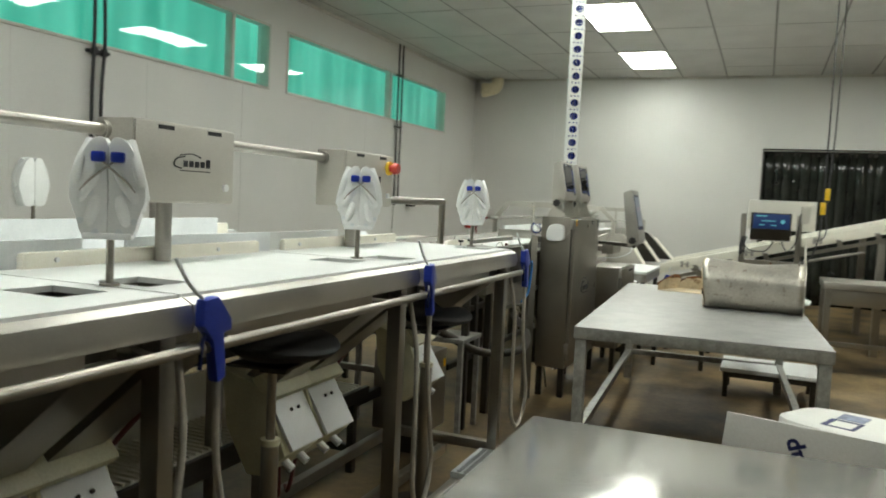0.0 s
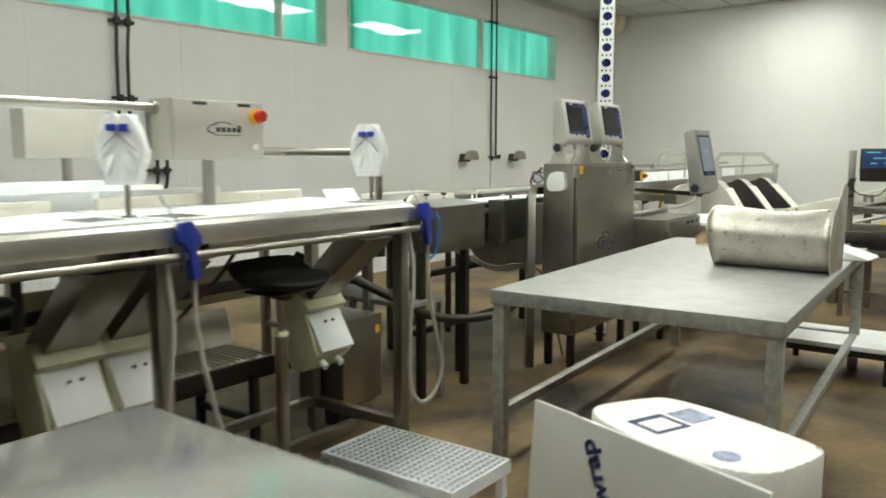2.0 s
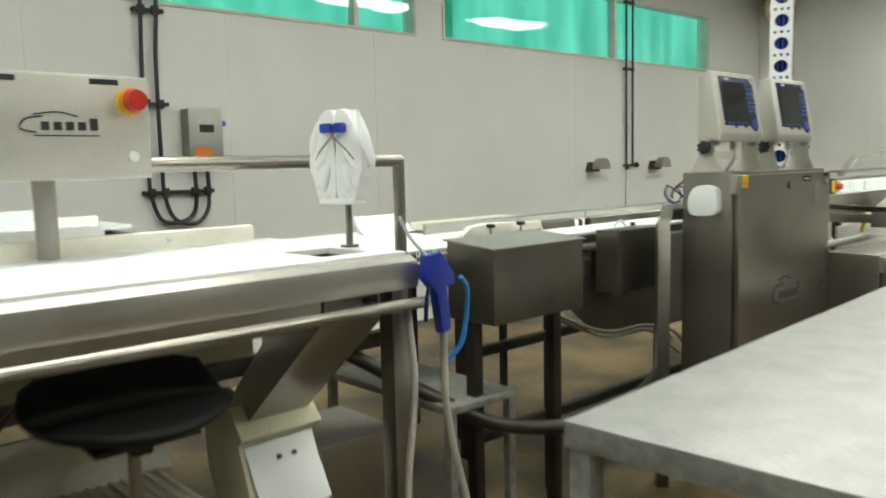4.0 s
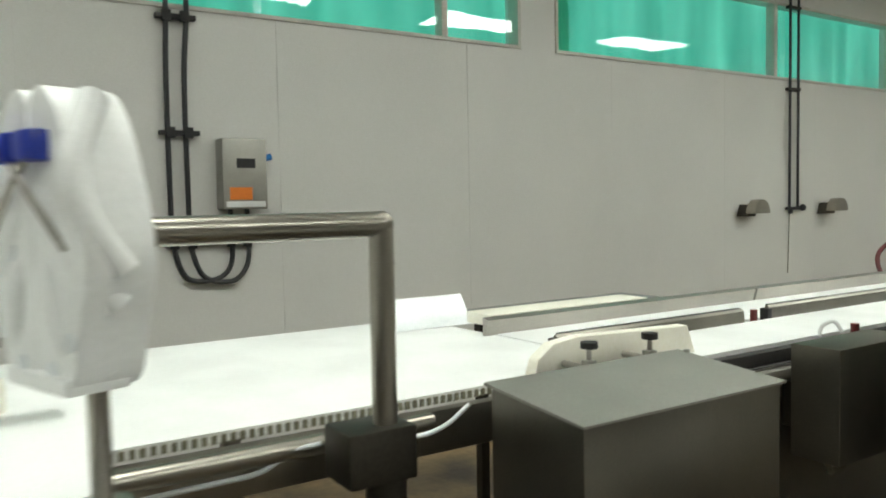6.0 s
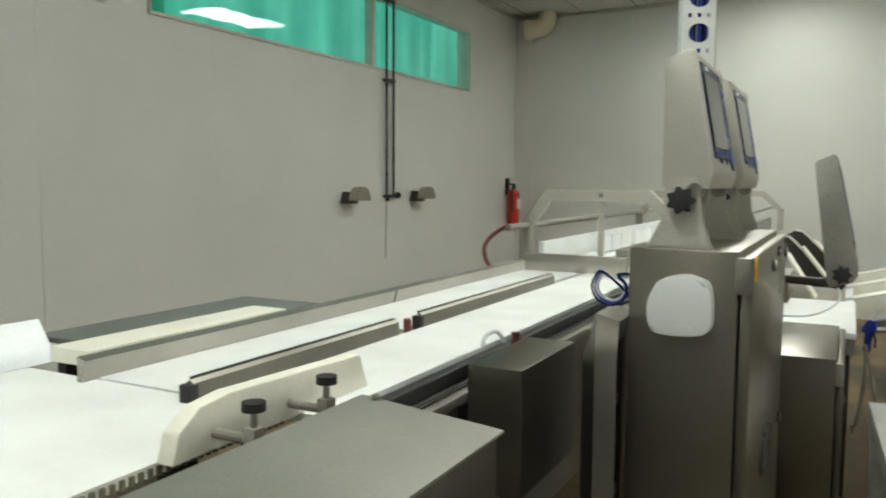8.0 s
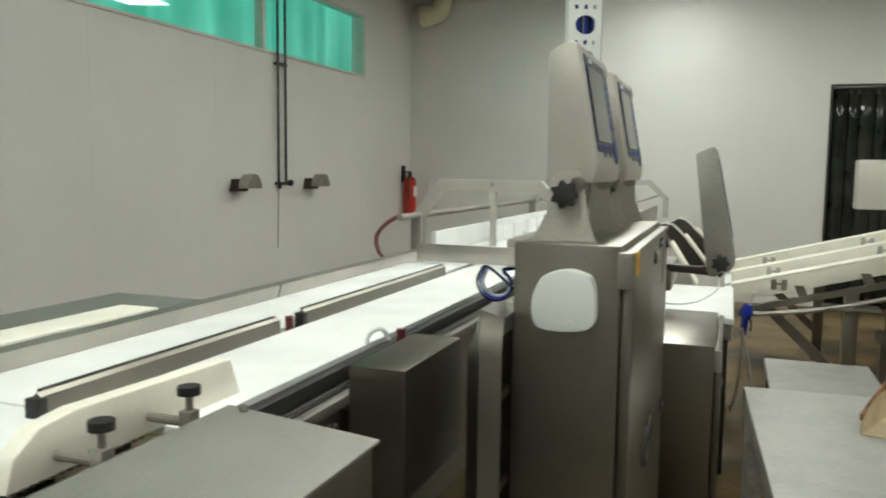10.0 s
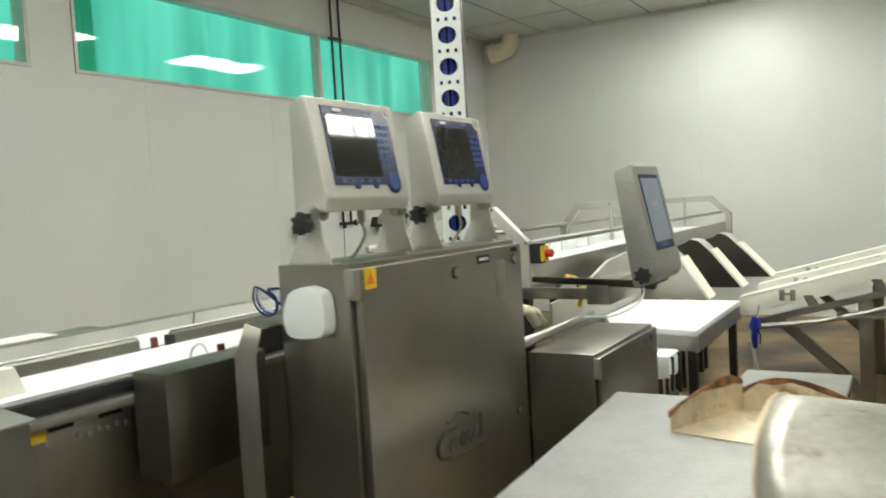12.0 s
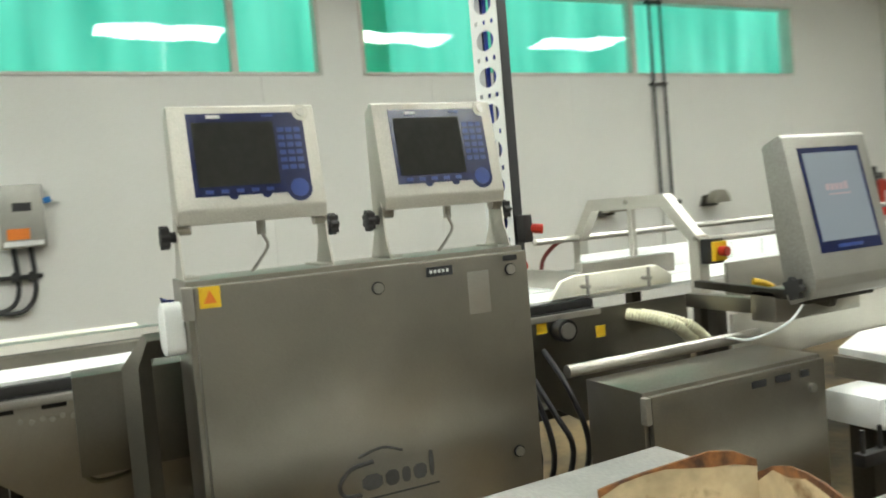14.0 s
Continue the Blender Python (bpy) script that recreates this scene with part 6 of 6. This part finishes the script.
solid("thick_hose", bm, STEEL_DARK, (-0.9, 5.0, 0.44), "thick grey hose running under the belts", "hose")
mb = thing("motor_box", (-0.85, 4.66, 0), "grey sheet-steel motor box under the table end", "machine cover")
part("body", box(shape(), -1.05, -0.75, 4.53, 4.80, 0.13, 0.545, 0.005), STEEL, mb)
part("foot", box(shape(), -0.95, -0.85, 4.6, 4.72, 0, 0.132), STEEL_DARK, mb)
part("warning_label", box(shape(), -0.7505, -0.7485, 4.755, 4.785, 0.45, 0.49), YELLOW, mb, "yellow label")

# hoses and cables under the tables
for k, (y, dx) in enumerate(((3.75, 0.0), (3.68, 0.05), (2.6, 0.0), (2.5, 0.04))):
    bm = shape()
    sweep(bm, [(-0.62 - dx, y + 0.1, 0.98), (-0.66 - dx, y + 0.02, 0.85), (-0.75, y - 0.15, 0.66), (-0.80 - dx, y - 0.28, 0.45), (-0.85, y - 0.30, 0.2), (-0.9, y - 0.25, 0.18)], 0.008, 8, 6)
    solid("red_hose", bm, REDCABLE, (-0.7, y, 0.18), "dark red hose hanging under the table", "hose", "red hoses")
bm = shape()
sweep(bm, [(-0.90, 5.60, 0.78), (-0.85, 5.75, 0.70), (-0.82, 5.95, 0.63), (-0.80, 6.2, 0.62), (-0.70, 6.3, 0.55), (-0.62, 6.35, 0.20), (-0.60, 6.4, 0.02)], 0.0075, 10, 7)
solid("grey_cable", bm, GREYCABLE, (-0.85, 5.9, 0.02), "grey-green cable sagging under the feeder", "cable", "feeder cables")
bm = shape()
sweep(bm, [(-0.90, 5.60, 0.765), (-0.86, 5.75, 0.685), (-0.83, 5.95, 0.61), (-0.81, 6.2, 0.60), (-0.72, 6.3, 0.50)], 0.0065, 10, 7)
solid("grey_cable", bm, GREYCABLE, (-0.85, 5.9, 0.5), "grey-green cable sagging under the feeder", "cable", "feeder cables")
bm = shape()
sweep(bm, [(-0.94, 4.99, 1.0), (-0.93, 5.02, 0.985), (-0.91, 5.06, 1.0), (-0.90, 5.10, 1.03)], 0.004, 8, 5)
sweep(bm, [(-0.97, 4.87, 0.99), (-0.975, 4.82, 0.985), (-0.985, 4.78, 0.96), (-0.99, 4.70, 0.955), (-1.0, 4.5, 0.95)], 0.0045, 8, 5)
solid("belt_cable", bm, MILKY, (-0.95, 4.9, 0.95), "pale cable clipped along the belt frame", "cable")

# ---- things on the walls ----
cd = thing("wall_conduit", (XW + 0.03, 5.45, 1.16), "pair of dark cables clipped down the wall in loops", "conduit")
for y, zb in ((5.41, 1.15), (5.50, 1.14)):
    bm = shape()
    sweep(bm, [(XW + 0.035, y, H), (XW + 0.035, y + 0.004, 2.9), (XW + 0.04, y + 0.012 * (y > 5.45), 2.4), (XW + 0.035, y - 0.01, 2.0), (XW + 0.035, y - 0.01, 1.3), (XW + 0.035, y, zb),
               (XW + 0.04, y + 0.06, 1.0), (XW + 0.04, y + 0.20, 0.985 if y < 5.45 else 0.97), (XW + 0.04, y + 0.28, 1.04), (XW + 0.04, y + 0.30, 1.16), (XW + 0.05, y + 0.29, 1.36)], 0.014, 8, 7)
    part("cable", bm, CABLE, cd)
for z in (2.33, 1.745, 1.18):
    bm = shape()
    box(bm, XW, XW + 0.045, 5.36, 5.56 if z > 1.5 else 5.84, z - 0.012, z + 0.012, 0.003)
    for y in (5.41, 5.50, 5.70, 5.79)[:2 if z > 1.5 else 4]:
        box(bm, XW + 0.03, XW + 0.06, y - 0.022, y + 0.022, z - 0.028, z + 0.028, 0.004)
    part("clamp", bm, BLACK, cd)
wb = thing("wall_switch_box", (XW + 0.06, 5.765, 1.35), "grey wall switch box with orange label", "switch box")
case = part("case", box(shape(), XW, XW + 0.12, 5.645, 5.885, 1.35, 1.72, 0.012), STEEL_SATIN, wb)
part("window", box(shape(), XW + 0.12, XW + 0.123, 5.72, 5.82, 1.565, 1.615), INK, wb, "dark meter window")
part("label", box(shape(), XW + 0.12, XW + 0.1225, 5.68, 5.80, 1.40, 1.465), ORANGE, wb, "orange label")
part("label", box(shape(), XW + 0.12, XW + 0.1222, 5.66, 5.87, 1.362, 1.392), HDPE, wb)
part("handle", rod(shape(), (XW + 0.07, 5.885, 1.62), (XW + 0.07, 5.925, 1.63), 0.018, 10), BLUEHOSE, wb, "teal handle")

pp = thing("wall_pipes", (XW + 0.03, 10.72, 1.2), "two thin dark pipes down the wall to a valve", "pipe")
for y in (10.665, 10.785):
    part("pipe", rod(shape(), (XW + 0.03, y, 1.27), (XW + 0.03, y, H), 0.012, 10), CABLE, pp)
bm = shape()
rod(bm, (XW + 0.03, 10.62, 1.265), (XW + 0.03, 10.86, 1.265), 0.014, 10)
ball(bm, (XW + 0.05, 10.83, 1.27), 0.03)
rod(bm, (XW + 0.03, 10.68, 1.22), (XW + 0.03, 10.68, 1.27), 0.02, 10)
part("valve", bm, CABLE, pp)
for z in (2.3, 3.0):
    part("clip", box(shape(), XW, XW + 0.04, 10.64, 10.81, z - 0.012, z + 0.012), STEEL_DARK, pp)
bm = shape()
sweep(bm, [(XW + 0.02, 10.68, 1.22), (XW + 0.02, 10.67, 1.0), (XW + 0.02, 10.66, 0.70)], 0.004, 6, 4)
part("thin_tube", bm, GREYCABLE, pp)

for y in (10.06, 11.21):
    hd = thing("wall_hood", (XW + 0.1, y, 1.22), "small arched steel hood fixed to the wall", "wall fitting", "wall hoods")
    n = 14
    prof = [(y + 0.10 * math.cos(math.pi * i / n), 1.235 + 0.115 * math.sin(math.pi * i / n)) for i in range(n + 1)]
    part("hood", prism(shape(), prof, "x", XW + 0.10, XW + 0.19, 0.004), STEEL, hd)
    bm = shape()
    prism(bm, [(y - 0.085, 1.21), (y + 0.02, 1.21), (y + 0.02, 1.30), (y - 0.05, 1.31)], "x", XW, XW + 0.11, 0.004)
    part("mount", bm, STEEL_DARK, hd)

fe = thing("fire_extinguisher", (XW + 0.10, 13.5, 0.86), "red fire extinguisher hung on the wall", "fire extinguisher")
bm = shape()
rod(bm, (XW + 0.10, 13.5, 0.88), (XW + 0.10, 13.5, 1.26), 0.075, 22)
ball(bm, (XW + 0.10, 13.5, 1.26), 0.075, 1, 1, 0.8, 22)
ball(bm, (XW + 0.10, 13.5, 0.88), 0.075, 1, 1, 0.3, 22)
part("cylinder", bm, RED, fe)
part("label", box(shape(), XW + 0.155, XW + 0.178, 13.46, 13.54, 1.08, 1.2), HDPE, fe, "white label")
bm = shape()
rod(bm, (XW + 0.10, 13.5, 1.31), (XW + 0.10, 13.5, 1.37), 0.022, 12)
box(bm, XW + 0.09, XW + 0.11, 13.38, 13.52, 1.37, 1.385)
sweep(bm, [(XW + 0.1, 13.46, 1.35), (XW + 0.12, 13.40, 1.30), (XW + 0.12, 13.40, 1.05)], 0.010, 8, 5)
box(bm, XW, XW + 0.03, 13.47, 13.53, 1.25, 1.45)
part("valve", bm, BLACK, fe)
bm = shape()
sweep(bm, [(-1.60, 8.05, 1.19), (-1.69, 8.0, 1.175), (-1.76, 7.95, 1.09), (-1.70, 7.92, 0.99), (-1.50, 7.92, 0.97)], 0.010, 10, 6)
solid("red_supply_hose", bm, REDCABLE, (-1.6, 8.0, 0.97), "dark red supply hose from the guard hoop", "hose")

pe = thing("pipe_elbow", (-3.62, 13.62, 3.25), "cream plastic pipe elbow below the ceiling corner", "pipe")
bm = shape()
sweep(bm, [(-3.55, 13.63, H), (-3.55, 13.63, 3.36), (-3.58, 13.62, 3.27), (-3.68, 13.60, 3.23), (-3.74, 13.595, 3.225)], 0.104, 22, 6)
part("elbow", bm, PVC, pe)
bm = shape()
rod(bm, (-3.72, 13.597, 3.225), (-3.80, 13.592, 3.222), 0.120, 24)
part("socket", bm, PVC, pe)
# socket is closed by a black disc that paints the shade inside
bm = shape()
rod(bm, (-3.797, 13.592, 3.222), (-3.803, 13.592, 3.222), 0.100, 22)
part("mouth", bm, BLACK, pe, "black disc standing for the shade inside the mouth")

# ---- wall panels ----
rnd = random.Random(3)
seams = [7.276 + 1.272 * k for k in range(-9, 6)]
edges = [YS] + [y for y in seams if YS < y < YN] + [YN]
for a, b in zip(edges, edges[1:]):
    cuts = [(a, b, 0.0, W_Z0 - 0.006), (a, b, W_Z1 + 0.006, H)]
    y = a
    for w0, w1, _ in WINDOWS:
        if w0 < b and w1 > a:
            if w0 > y:
                cuts.append((y, w0 - 0.006, W_Z0 - 0.006, W_Z1 + 0.006))
            y = w1 + 0.006
    if y < b:
        cuts.append((y, b, W_Z0 - 0.006, W_Z1 + 0.006))
    bm = shape()
    dx = rnd.uniform(-0.0005, 0.0005)
    for y0, y1, z0, z1 in cuts:
        if y1 - y0 > 0.01:
            box(bm, XW - 0.010, XW - 0.002 + dx, max(y0, a + 0.0007), min(y1, b - 0.0007), z0, z1)
    part("panel", bm, WALL, wall_w)
seams = [-3.77 + 1.2 * k for k in range(0, 8)]
edges = [XW] + seams + [XE]
for a, b in zip(edges, edges[1:]):
    cuts = [(a, b, DZ + 0.031, H)]
    if a < DX0 - 0.03:
        cuts.append((a, min(b, DX0 - 0.031), 0, DZ + 0.031))
    if b > DX1 + 0.03:
        cuts.append((max(a, DX1 + 0.031), b, 0, DZ + 0.031))
    bm = shape()
    dx = rnd.uniform(-0.0005, 0.0005)
    for x0, x1, z0, z1 in cuts:
        box(bm, max(x0, a + 0.0007), min(x1, b - 0.0007), YN + 0.002 + dx, YN + 0.010, z0, z1)
    part("panel", bm, WALL, wall_n)
